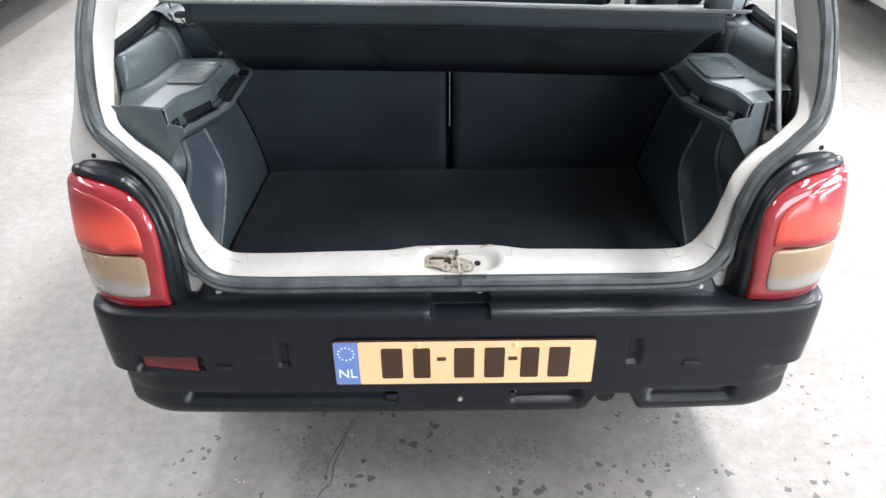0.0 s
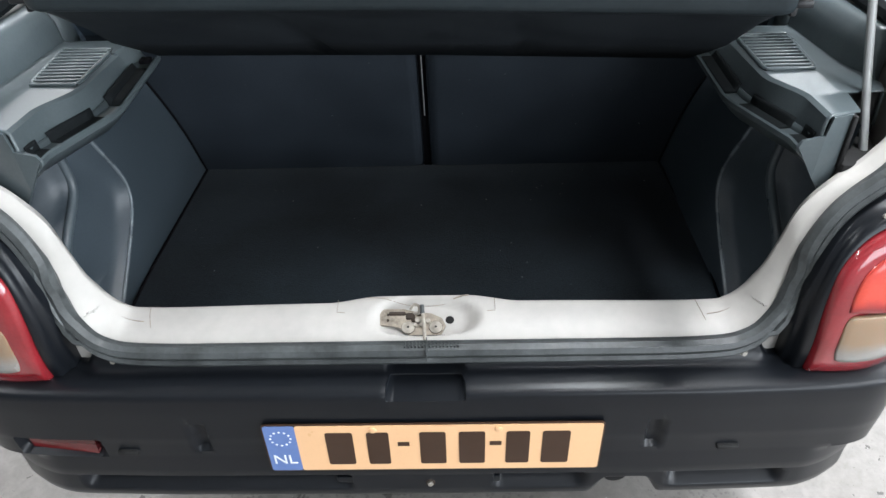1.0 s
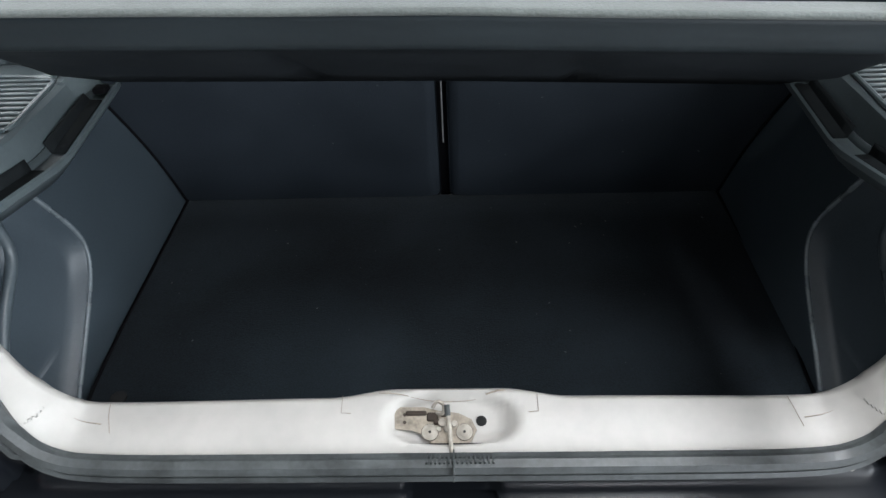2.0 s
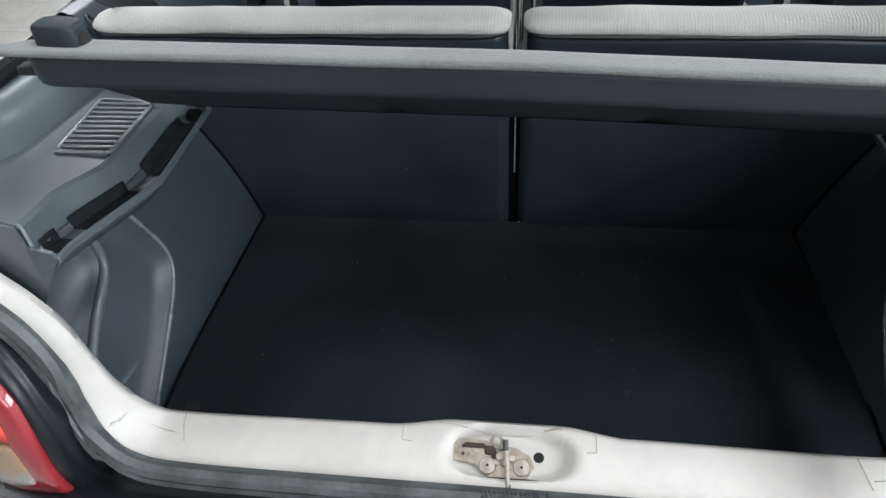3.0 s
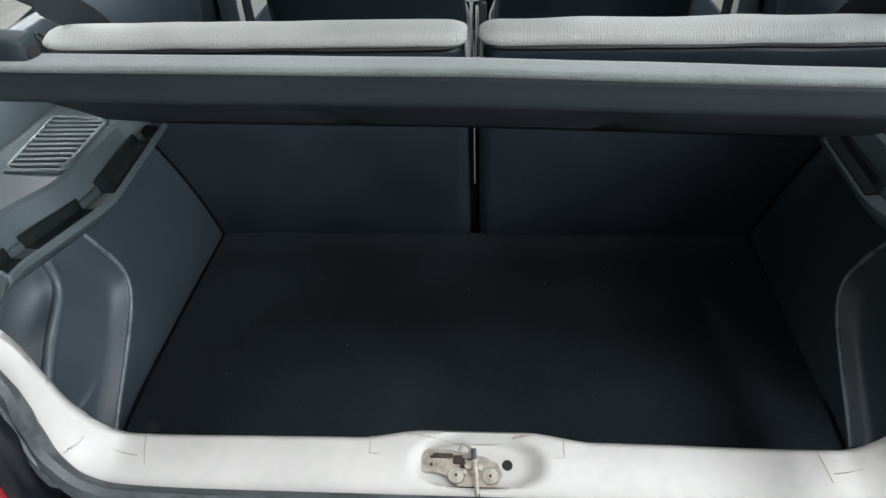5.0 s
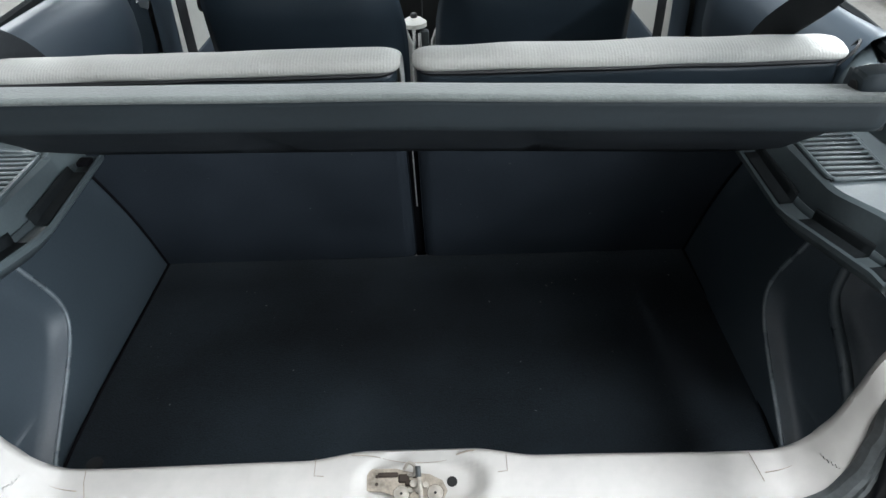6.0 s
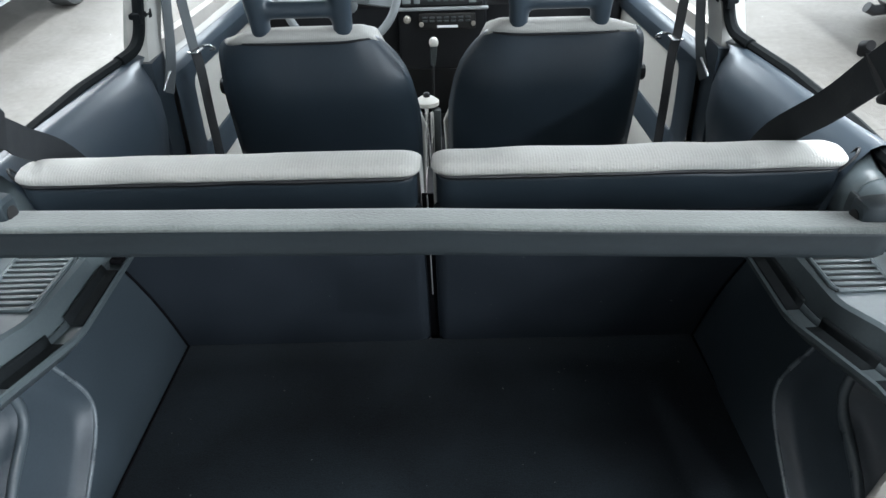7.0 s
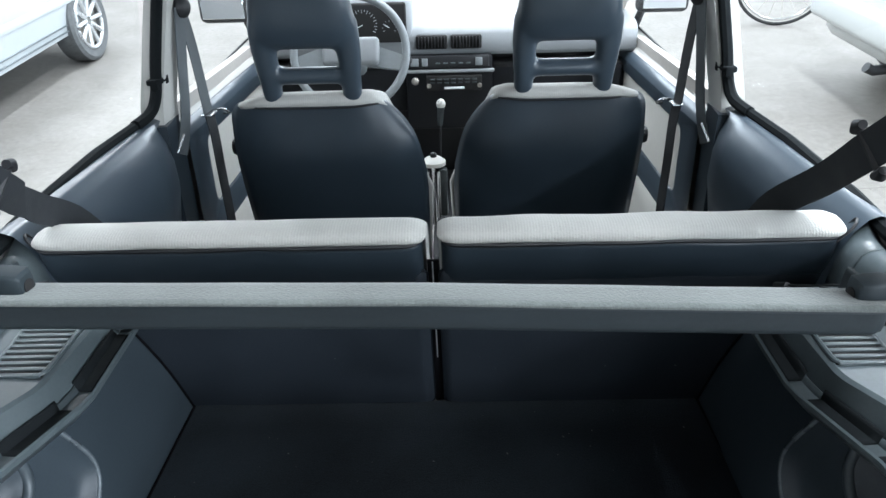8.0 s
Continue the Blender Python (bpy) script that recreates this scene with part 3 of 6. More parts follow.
        tube(bm, pts, [0.0008 * (1 - 0.8 * k / len(pts)) for k in range(len(pts))], 6)
        part("seam", bm, PRIMER, car)
    for s in (-1, 1):
        bm = bmesh.new()
        x = 0.120 * s - 0.011
        tube(bm, [(x, 0.127, 0.6785), (x, 0.105, 0.6735), (x - 0.012 * s, 0.104, 0.6732)], 0.0005, 5)
        part("seam", bm, PRIMER, car)


def latch():
    """Striker, plate and bolts in the dish in the middle of the sill."""
    def on(x, v, h=0.0):
        dent, swell = sill_dent(x, v)
        return Vector((x, 0.052 + 0.072 * v + swell * v * v + 0.35 * dent - 0.35 * h, 0.648 + 0.030 * v - dent + 0.003 + 0.94 * h))
    dish = on

    def on(x, v, h=0.0):
        return Vector((x, 0.057 + 0.072 * v - 0.35 * h, 0.6375 + 0.030 * v + 0.94 * h))
    base = part("latch_plate", latch_plate(on), PRIMER, car, "dusty beige boot latch plate")
    for x, v in ((-0.023, 0.46), (0.019, 0.46)):
        # dark rust-coloured ring drawn for the dark gap round the bolt
        bm = bmesh.new()
        disc(bm, on(x, v, 0.0030), (0, -0.35, 0.94), 0.0106, 0.0014, 18)
        part("bolt_gap_ring", bm, RUST, base)
        bm = bmesh.new()
        disc(bm, on(x, v, 0.0036), (0, -0.35, 0.94), 0.0100, 0.0016, 18)
        disc(bm, on(x, v, 0.0050), (0, -0.35, 0.94), 0.0060, 0.0012, 12)
        part("bolt", bm, DUST, base, "dusty flat bolt")
        bm = bmesh.new()
        disc(bm, on(x, v, 0.0056), (0, -0.35, 0.94), 0.0018, 0.0012, 8)
        part("bolt_hole", bm, HOLE, base)
    bm = bmesh.new()
    tube(bm, curve([on(0.004, -0.02, 0.004), on(0.003, 0.16, 0.013), on(0.001, 0.5, 0.018), on(-0.001, 0.72, 0.017), on(-0.001, 0.80, 0.006)], 5), 0.0026, 8)
    part("striker", bm, DUST, base, "dusty metal striker rod")
    bm = bmesh.new()
    tube(bm, curve([on(-0.020, 0.84, 0.005), on(-0.014, 0.92, 0.010), on(-0.006, 0.86, 0.010), on(-0.008, 0.74, 0.007), on(-0.015, 0.76, 0.005)], 4), 0.0024, 7)
    part("claw", bm, DUST, base, "dusty curled catch claw")
    bm = bmesh.new()
    tube(bm, [on(-0.001, 0.66, 0.019), on(-0.002, 0.82, 0.022)], 0.0036, 10)
    part("striker_cap", bm, RUBBER, base, "dark worn striker end")
    bm = bmesh.new()
    for x, v, w, l in ((-0.040, 0.76, 0.026, 0.006), (-0.020, 0.70, 0.014, 0.011), (-0.014, 0.62, 0.009, 0.007), (-0.006, 0.74, 0.008, 0.006)):
        rbox(bm, on(x, v, 0.004), (w, l, 0.005), 0.0015, 1, Matrix.Rotation(0.35, 4, "X"))
    for x, v in ((-0.054, 0.74), (-0.054, 0.62)):
        disc(bm, on(x, v, 0.0035), (0, -0.35, 0.94), 0.0022, 0.001, 8)
    part("slot", bm, RUST, base, "dark rusty slot")
    bm = bmesh.new()
    for x, v, r in ((-0.008, 0.60, 0.005), (-0.002, 0.50, 0.004), (0.007, 0.58, 0.004), (-0.012, 0.50, 0.003)):
        disc(bm, on(x, v, 0.0036), (0, -0.35, 0.94), r, 0.005, 9)
    part("catch_pivot", bm, DUST, base, "worn metal pivot")
    bm = bmesh.new()
    c = dish(0.040, 0.62, 0.0012)
    disc(bm, c, (0, -0.35, 0.94), 0.0068, 0.0012, 12)
    part("drain_hole", bm, HOLE, car)
    bm = bmesh.new()
    tube(bm, curve([dish(-0.086, 0.965, 0.0022), dish(-0.06, 0.93, 0.0022), dish(-0.02, 0.90, 0.0022), dish(0.03, 0.905, 0.0022), dish(0.062, 0.97, 0.0022), dish(0.070, 0.972, 0.0022)], 5), 0.0006, 5)
    tube(bm, curve([dish(0.046, 0.935, 0.0022), dish(0.060, 0.965, 0.0022), dish(0.068, 0.972, 0.0022)], 4), 0.0011, 5)
    part("sealant", bm, PRIMER, car)


def latch_plate(on):
    bm = bmesh.new()
    outline = [(-0.066, 0.52), (-0.067, 0.80), (-0.060, 0.86), (-0.030, 0.86), (-0.012, 0.80), (0.012, 0.76), (0.028, 0.66), (0.034, 0.50), (0.028, 0.34), (0.012, 0.12),
               (-0.006, 0.10), (-0.020, 0.28), (-0.034, 0.44), (-0.046, 0.50)]
    lo = [bm.verts.new(on(x, v, 0.0005)) for x, v in outline]
    hi = [bm.verts.new(on(x, v, 0.0035)) for x, v in outline]
    bm.faces.new(hi)
    for i in range(len(outline)):
        k = (i + 1) % len(outline)
        bm.faces.new((lo[i], lo[k], hi[k], hi[i]))
    return bm


# Bumper: plan line of its face and a profile that the pressed grooves push in.
def bumper_plan(u):
    """u from -1 to 1 along the bumper; the place of the face's edge and how far the section is turned."""
    a = abs(u)
    pts = [(0.0, 0.0, 0.0), (0.45, 0.42, 0.002), (0.62, 0.59, 0.007), (0.70, 0.668, 0.014), (0.75, 0.710, 0.030), (0.79, 0.731, 0.062), (0.85, 0.737, 0.12), (1.0, 0.733, 0.34)]
    x = lerp(a, [(p[0], p[1]) for p in pts])
    y = lerp(a, [(p[0], p[2]) for p in pts])
    return Vector((math.copysign(x, u), y, 0))


PROFILE = [(0.075, 0.652), (0.062, 0.650), (0.057, 0.643), (0.055, 0.628), (0.050, 0.618), (0.046, 0.612), (0.036, 0.609), (0.020, 0.607), (0.009, 0.6045), (0.0035, 0.6015), (0.001, 0.597),
           (0.000, 0.590), (0.000, 0.560), (0.001, 0.5415), (0.001, 0.537), (0.002, 0.510), (0.002, 0.5015), (0.003, 0.497), (0.003, 0.487), (0.004, 0.480), (0.004, 0.4735), (0.005, 0.465), (0.005, 0.4565), (0.005, 0.4515), (0.005, 0.440),
           (0.005, 0.425), (0.005, 0.410), (0.006, 0.4075), (0.006, 0.404), (0.006, 0.396), (0.006, 0.388), (0.006, 0.380), (0.006, 0.372), (0.006, 0.3695), (0.007, 0.362),
           (0.009, 0.353), (0.014, 0.344), (0.026, 0.337), (0.06, 0.337)]


def bumper():
    n = 300
    us = [-1 + 2 * i / n for i in range(n + 1)]
    base = [bumper_plan(u) for u in us]
    for _ in range(14):
        base = [base[0]] + [(base[i - 1] + base[i] * 2 + base[i + 1]) / 4 for i in range(1, n)] + [base[-1]]
    rows = []
    for y, z in PROFILE:
        row = []
        for i, p in enumerate(base):
            d = (base[min(i + 1, n)] - base[max(i - 1, 0)]).normalized()
            nrm = Vector((-d.y, d.x, 0))
            x = p.x
            push, zz = y, z
            ax = abs(x)
            side = step(ax, 0.60, 0.70)
            # lower half steps in at the corners
            if z < 0.455:
                push += 0.019 * side
            # finger recess in the top edge
            if 0.592 < z < 0.625:
                notch = step(0.060 - abs(x - 0.003), 0.0, 0.008)
                push += notch * (0.046 if z < 0.607 else 0.02)
            # mounting flange only between the lamps
            if z > 0.61:
                end = step(ax, 0.492, 0.522)
                zz = z - (z - 0.609) * end * 0.9
            # long groove along the lower edge, broken at the exhaust
            if 0.371 < z < 0.4055:
                g = step(x, -0.575, -0.560) * step(-x, 0.125, 0.135) + step(x, 0.105, 0.118) * step(-x, -0.262, -0.235) + step(x, 0.385, 0.405) * step(-x, -0.580, -0.560)
                push += 0.027 * min(1, g) * lerp(z, [(0.3715, 0.04), (0.380, 0.55), (0.388, 0.92), (0.396, 1.0), (0.404, 1.0)])
            # arch over the exhaust pipe
            if z < 0.41:
                arch = step(x, 0.262, 0.292) * step(-x, -0.385, -0.352)
                zz += arch * (0.405 - z) * 0.75
            # jack slots and fog lamp pocket
            if 0.475 < z < 0.539:
                slot = step(0.013 - abs(ax - 0.350), 0, 0.005)
                push += 0.010 * slot
            if 0.459 < z < 0.500:
                push += 0.014 * step(x, -0.655, -0.650) * step(-x, 0.512, 0.516)
            row.append(p + nrm * push + Vector((0, 0, zz)))
        rows.append(row)
    bm = bmesh.new()
    sheet(bm, rows)
    ob = part("bumper", bm, BUMPER, car, "satin black plastic rear bumper", angle=50)
    # fog lamp, bolts and small drain slots
    bm = bmesh.new()
    prism(bm, [(-0.638, 0.464), (-0.526, 0.462), (-0.524, 0.496), (-0.640, 0.500)], 0.0, 1.0,
          lambda a, b, d: Vector((a, (0.027 if a < -0.6 else 0.013) + 0.012 * (1 - d), b)))
    part("fog_lamp", bm, RED_DARK, ob, "dark red rear fog lamp")
    for x, y, z in ((-0.47, 0.055, 0.624), (0.0, 0.050, 0.634), (0.042, 0.050, 0.624), (0.476, 0.055, 0.624)):
        bm = bmesh.new()
        disc(bm, (x, y + 0.004, z), (0, -1, 0.25), 0.0065, 0.003, 12)
        disc(bm, (x, y + 0.001, z + 0.001), (0, -1, 0.25), 0.0042, 0.004, 6)
        part("bolt", bm, STEEL, ob, "zinc bolt")
    bm = bmesh.new()
    disc(bm, (0.003, 0.009, 0.386), (0, -1, 0.2), 0.008, 0.005, 12)
    part("washer", bm, RUST, ob, "dark rusty washer")
    bm = bmesh.new()
    disc(bm, (0.003, 0.006, 0.387), (0, -1, 0.2), 0.005, 0.006, 6)
    part("bolt", bm, STEEL, ob, "zinc bolt")
    bm = bmesh.new()
    tube(bm, [(0.311, 0.030, 0.372), (0.311, 0.20, 0.372)], 0.020, 18)
    part("exhaust_pipe", bm, HOLE, car, "black exhaust end")
    for x in (-0.472, 0.468):
        bm = bmesh.new()
        rbox(bm, (x, 0.007, 0.474), (0.034, 0.012, 0.009), 0.003)
        part("drain_slot", bm, HOLE, ob)
    for x in (-0.138, 0.104):
        bm = bmesh.new()
        rbox(bm, (x, 0.016, 0.388), (0.028, 0.012, 0.016), 0.003)
        part("clip", bm, BUMPER, ob)


def number_plate():
    """Embossed yellow sheet with a blue band; the characters are plain bars."""
    tilt = Matrix.Translation((0.011, -0.002, 0.4905)) @ Matrix.Rotation(radians(0.5), 4, "X")
    put = lambda x, z, d: tilt @ Vector((x, -d, z))

    def slab(name, x0, x1, z0, z1, d0, d1, material, parent, label="", r=0.0):
        bm = bmesh.new()
        o = []
        for cx, cz, a0 in ((x1 - r, z1 - r, 0), (x0 + r, z1 - r, 90), (x0 + r, z0 + r, 180), (x1 - r, z0 + r, 270)):
            for k in range(5 if r else 1):
                a = radians(a0 + 22.5 * k)
                o.append((cx + r * math.cos(a), cz + r * math.sin(a)))
        prism(bm, o, d0, d1, put)
        return part(name, bm, material, parent, label, smooth=False)
    plate = slab("number_plate", -0.26, 0.26, -0.056, 0.056, 0.0, 0.0022, INK, car, "yellow registration plate with blue country band", 0.009)
    slab("sheet", -0.2085, 0.257, -0.053, 0.053, 0.0022, 0.0034, YELLOW, plate, "yellow reflective sheet", 0.004)
    slab("country_band", -0.257, -0.2085, -0.053, 0.053, 0.0022, 0.0034, BLUE, plate, "blue band with a ring of stars", 0.004)
    for x, w in ((-0.143, 0.042), (-0.084, 0.034), (0.000, 0.040), (0.060, 0.040), (0.130, 0.036), (0.188, 0.042)):
        slab("character_bar", x - w / 2, x + w / 2, -0.038, 0.038, 0.0034, 0.0042, INK, plate, "dark bar", 0.004)
    for x in (-0.045, 0.096):
        slab("dash", x - 0.009, x + 0.009, 0.006, 0.015, 0.0034, 0.0042, INK, plate)
    for k in range(12):
        bm = bmesh.new()
        a = radians(30 * k)
        disc(bm, put(-0.233 + 0.0155 * math.cos(a), 0.025 + 0.0155 * math.sin(a), 0.0034), tilt.to_3x3() @ Vector((0, -1, 0)), 0.0019, 0.0006, 6)
        part("star", bm, PALE_INK, plate)
    data = bpy.data.curves.new("country_letters", "FONT")
    data.body, data.size, data.extrude, data.align_x, data.align_y = "NL", 0.030, 0.0004, "CENTER", "CENTER"
    tmp = bpy.data.objects.new("tmp", data)
    scene.collection.objects.link(tmp)
    bpy.context.view_layer.update()
    me = bpy.data.meshes.new_from_object(tmp.evaluated_get(bpy.context.evaluated_depsgraph_get()))
    bpy.data.objects.remove(tmp)
    me.transform(axes @ tilt @ Matrix.Translation((-0.233, -0.0038, -0.026)) @ Matrix.Rotation(radians(90), 4, "X"))
    me.materials.clear()
    me.materials.append(PALE_INK)
    letters = new("letters", me)
    letters.parent = plate
    for x in (-0.09, 0.10):
        bm = bmesh.new()
        disc(bm, put(x, 0.044, 0.0034), tilt.to_3x3() @ Vector((0, -1, 0)), 0.006, 0.002, 12)
        part("screw", bm, YELLOW, plate, "yellow capped screw")


def tail_lamp(s):
    """Wrap-round lamp with red frame, red top, amber and clear lower lenses in a black housing."""
    side = [(0.560, 0.606), (0.555, 0.660), (0.549, 0.715), (0.548, 0.760), (0.555, 0.800), (0.580, 0.836), (0.620, 0.858), (0.665, 0.867), (0.700, 0.868),
            (0.716, 0.858), (0.720, 0.80), (0.722, 0.72), (0.720, 0.65), (0.716, 0.612), (0.704, 0.603), (0.62, 0.602)]
    cx, cz = 0.640, 0.735

    def face(x, z):
        """How far back the lamp's face lies."""
        return 0.016 + 0.020 * ((z - 0.72) / 0.13) ** 2 + 0.045 * max(0, (x - 0.60) / 0.12) ** 2.4

    def ring(outline, grow, d):
        out = []
        for x, z in outline:
            v = Vector((x - cx, z - cz))
            v *= 1 + grow / v.length
            out.append(Vector((s * (cx + v.x), face(cx + v.x, cz + v.y) + d, cz + v.y)))
        return out
    o = [(p.x, p.y) for p in curve([(x, z, 0) for x, z in side] + [(side[0][0], side[0][1], 0)], 4)][:-1]
    bm = bmesh.new()
    loft(bm, [ring(o, 0.002, 0.10), ring(o, 0.0, 0.030), ring(o, -0.001, 0.012), ring(o, -0.004, 0.003), ring(o, -0.009, 0.0), ring(o, -0.03, 0.0)])
    lamp = part("tail_lamp", bm, RED, car, "red tail lamp with amber and clear lower lenses", angle=70)

    def lens(name, pts, material, proud, label):
        q = [(p.x, p.y) for p in curve([(x, z, 0) for x, z in pts] + [(pts[0][0], pts[0][1], 0)], 5)][:-1]
        mx, mz = sum(p[0] for p in q) / len(q), sum(p[1] for p in q) / len(q)
        bm = bmesh.new()
        rings = []
        for f, d in ((1.0, 0.004), (1.0, -proud * 0.5), (0.97, -proud), (0.80, -proud * 1.1), (0.5, -proud * 1.2), (0.2, -proud * 1.25)):
            rings.append([Vector((s * (mx + (x - mx) * f), face(mx + (x - mx) * f, mz + (z - mz) * f) + d, mz + (z - mz) * f)) for x, z in q])
        loft(bm, rings)
        return part(name, bm, material, lamp, label, angle=60)
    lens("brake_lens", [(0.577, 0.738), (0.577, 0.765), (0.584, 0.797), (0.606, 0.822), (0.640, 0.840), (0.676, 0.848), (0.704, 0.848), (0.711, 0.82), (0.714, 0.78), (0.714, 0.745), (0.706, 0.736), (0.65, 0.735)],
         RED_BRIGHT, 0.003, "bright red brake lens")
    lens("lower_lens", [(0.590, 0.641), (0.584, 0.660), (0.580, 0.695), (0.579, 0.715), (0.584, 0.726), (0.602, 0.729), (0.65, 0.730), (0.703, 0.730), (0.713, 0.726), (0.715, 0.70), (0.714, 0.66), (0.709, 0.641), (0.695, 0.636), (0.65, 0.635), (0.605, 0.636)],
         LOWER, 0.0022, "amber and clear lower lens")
    # black housing along the inner side
    hs = [(0.562, 0.604), (0.557, 0.660), (0.551, 0.715), (0.550, 0.760), (0.557, 0.802), (0.582, 0.838), (0.621, 0.860), (0.666, 0.869), (0.702, 0.870)]
    outer = [(0.532, 0.612), (0.529, 0.660), (0.527, 0.720), (0.535, 0.772), (0.551, 0.822), (0.577, 0.860), (0.611, 0.883), (0.657, 0.891), (0.702, 0.888)]
    a, b = curve([(x, z, 0) for x, z in hs], 6), curve([(x, z, 0) for x, z in outer], 6)
    m = min(len(a), len(b))
    a = [a[round(i * (len(a) - 1) / (m - 1))] for i in range(m)]
    b = [b[round(i * (len(b) - 1) / (m - 1))] for i in range(m)]
    rows = []
    for f, d in ((0.0, 0.035), (0.0, 0.016), (0.08, 0.010), (0.35, 0.010), (0.55, 0.012), (0.66, 0.020), (0.74, 0.026), (0.90, 0.027), (0.98, 0.031), (1.0, 0.038), (1.0, 0.085)):
        rows.append([Vector((s * (p.x + (q.x - p.x) * f), min(face(p.x + (q.x - p.x) * f, p.y + (q.y - p.y) * f) + d, 0.13), p.y + (q.y - p.y) * f)) for p, q in zip(a, b)])
    bm = bmesh.new()
    sheet(bm, rows)
    part("housing", bm, BUMPER, lamp, "black plastic lamp housing", angle=60)
    for x, z in ((0.687, 0.884), (0.598, 0.868)):
        bm = bmesh.new()
        disc(bm, (s * x, face(x, z) + 0.0125, z), (0, -1, 0), 0.0034, 0.003, 10)
        part("screw", bm, STEEL, lamp)
    for z in (0.950, 0.897):
        bm = bmesh.new()
        disc(bm, (s * (0.664 if z > 0.92 else 0.660), 0.1135 if z > 0.92 else 0.1015, z), (0, -1, 0.1), 0.0055, 0.006, 12)
        part("bolt_hole", bm, HOLE, car)
    bm = bmesh.new()
    disc(bm, (s * 0.664, 0.111, 0.924), (0, -1, 0.1), 0.009, 0.005, 12)
    part("rubber_buffer", bm, WHITE, car)


shell()
latch()
bumper()
number_plate()
tail_lamp(-1)
tail_lamp(1)


# ---- boot ----
FLOOR_Z = 0.622


def seat_y(z):
    """The rear face of the leaning seat backs."""
    return 0.642 - (z - FLOOR_Z) * 0.372


def boot_floor():
    bm = bmesh.new()
    plan = [(-0.485, 0.10), (-0.497, 0.25), (-0.504, 0.40), (-0.496, 0.646), (0.496, 0.646), (0.504, 0.40), (0.497, 0.25), (0.485, 0.10)]
    prism(bm, plan, FLOOR_Z - 0.012, FLOOR_Z, lambda a, b, d: Vector((a, b, d)))
    tagged(part("boot_carpet", bm, CARPET), "worn black carpet mat covering the boot floor", "carpet")
    bm = bmesh.new()
    rbox(bm, (0, 0.40, FLOOR_Z - 0.035), (1.28, 0.60, 0.04), 0)
    part("boot_pan", bm, BLACK, car)
    bm = bmesh.new()
    disc(bm, (-0.448, 0.173, FLOOR_Z), (0, 0, 1), 0.0112, 0.003, 16)
    tagged(part("carpet_stud", bm, HOLE), "small black fixing stud in the boot carpet", "stud")


def lint():
    """Pale flecks on the carpet and on the backs of the seats."""
    rnd = random.Random(5)
    bm = bmesh.new()
    for k in range(70):
        if k < 48:
            p, u, v = Vector((rnd.uniform(-0.46, 0.46), rnd.uniform(0.15, 0.62), FLOOR_Z + 0.0012)), Vector((1, 0, 0)), Vector((0, 1, 0))
        else:
            z = rnd.uniform(0.66, 0.92)
            p, u, v = Vector((rnd.uniform(-0.45, 0.45), seat_y(z) - 0.0022, z)), Vector((1, 0, 0)), Vector((0, -0.35, 0.94))
        a, r = rnd.uniform(0, 6.28), 0.0007 + 0.0016 * rnd.random() ** 3
        d, e = u * math.cos(a) + v * math.sin(a), v * math.cos(a) - u * math.sin(a)
        long = rnd.uniform(0.8, 2.2)
        bm.faces.new([bm.verts.new(c) for c in (p + d * r * long, p + e * r, p - d * r * long * 0.8, p - e * r * 0.7)])
    tagged(part("lint", bm, FELT, smooth=False), "pale lint flecks on the black boot carpet", "lint", kind="stuff")


R1 = [(0.63, 0.168), (0.66, 0.215), (0.70, 0.278), (0.725, 0.312), (0.75, 0.332), (0.78, 0.334), (0.82, 0.318), (0.88, 0.288), (0.96, 0.27)]
R2 = [(0.63, 0.06), (0.70, 0.11), (0.74, 0.145), (0.776, 0.185), (0.80, 0.235), (0.82, 0.252), (0.87, 0.250), (0.96, 0.235)]


def smoothed(table, n=90, times=26):
    """The same line of (z, value) with its corners rounded off."""
    zs = [table[0][0] + (table[-1][0] - table[0][0]) * k / n for k in range(n + 1)]
    vs = [lerp(z, table) for z in zs]
    for _ in range(times):
        vs = [vs[0]] + [(vs[k - 1] + 2 * vs[k] + vs[k + 1]) / 4 for k in range(1, n)] + [vs[-1]]
    return list(zip(zs, vs))


R1, R2 = smoothed(R1), smoothed(R2)


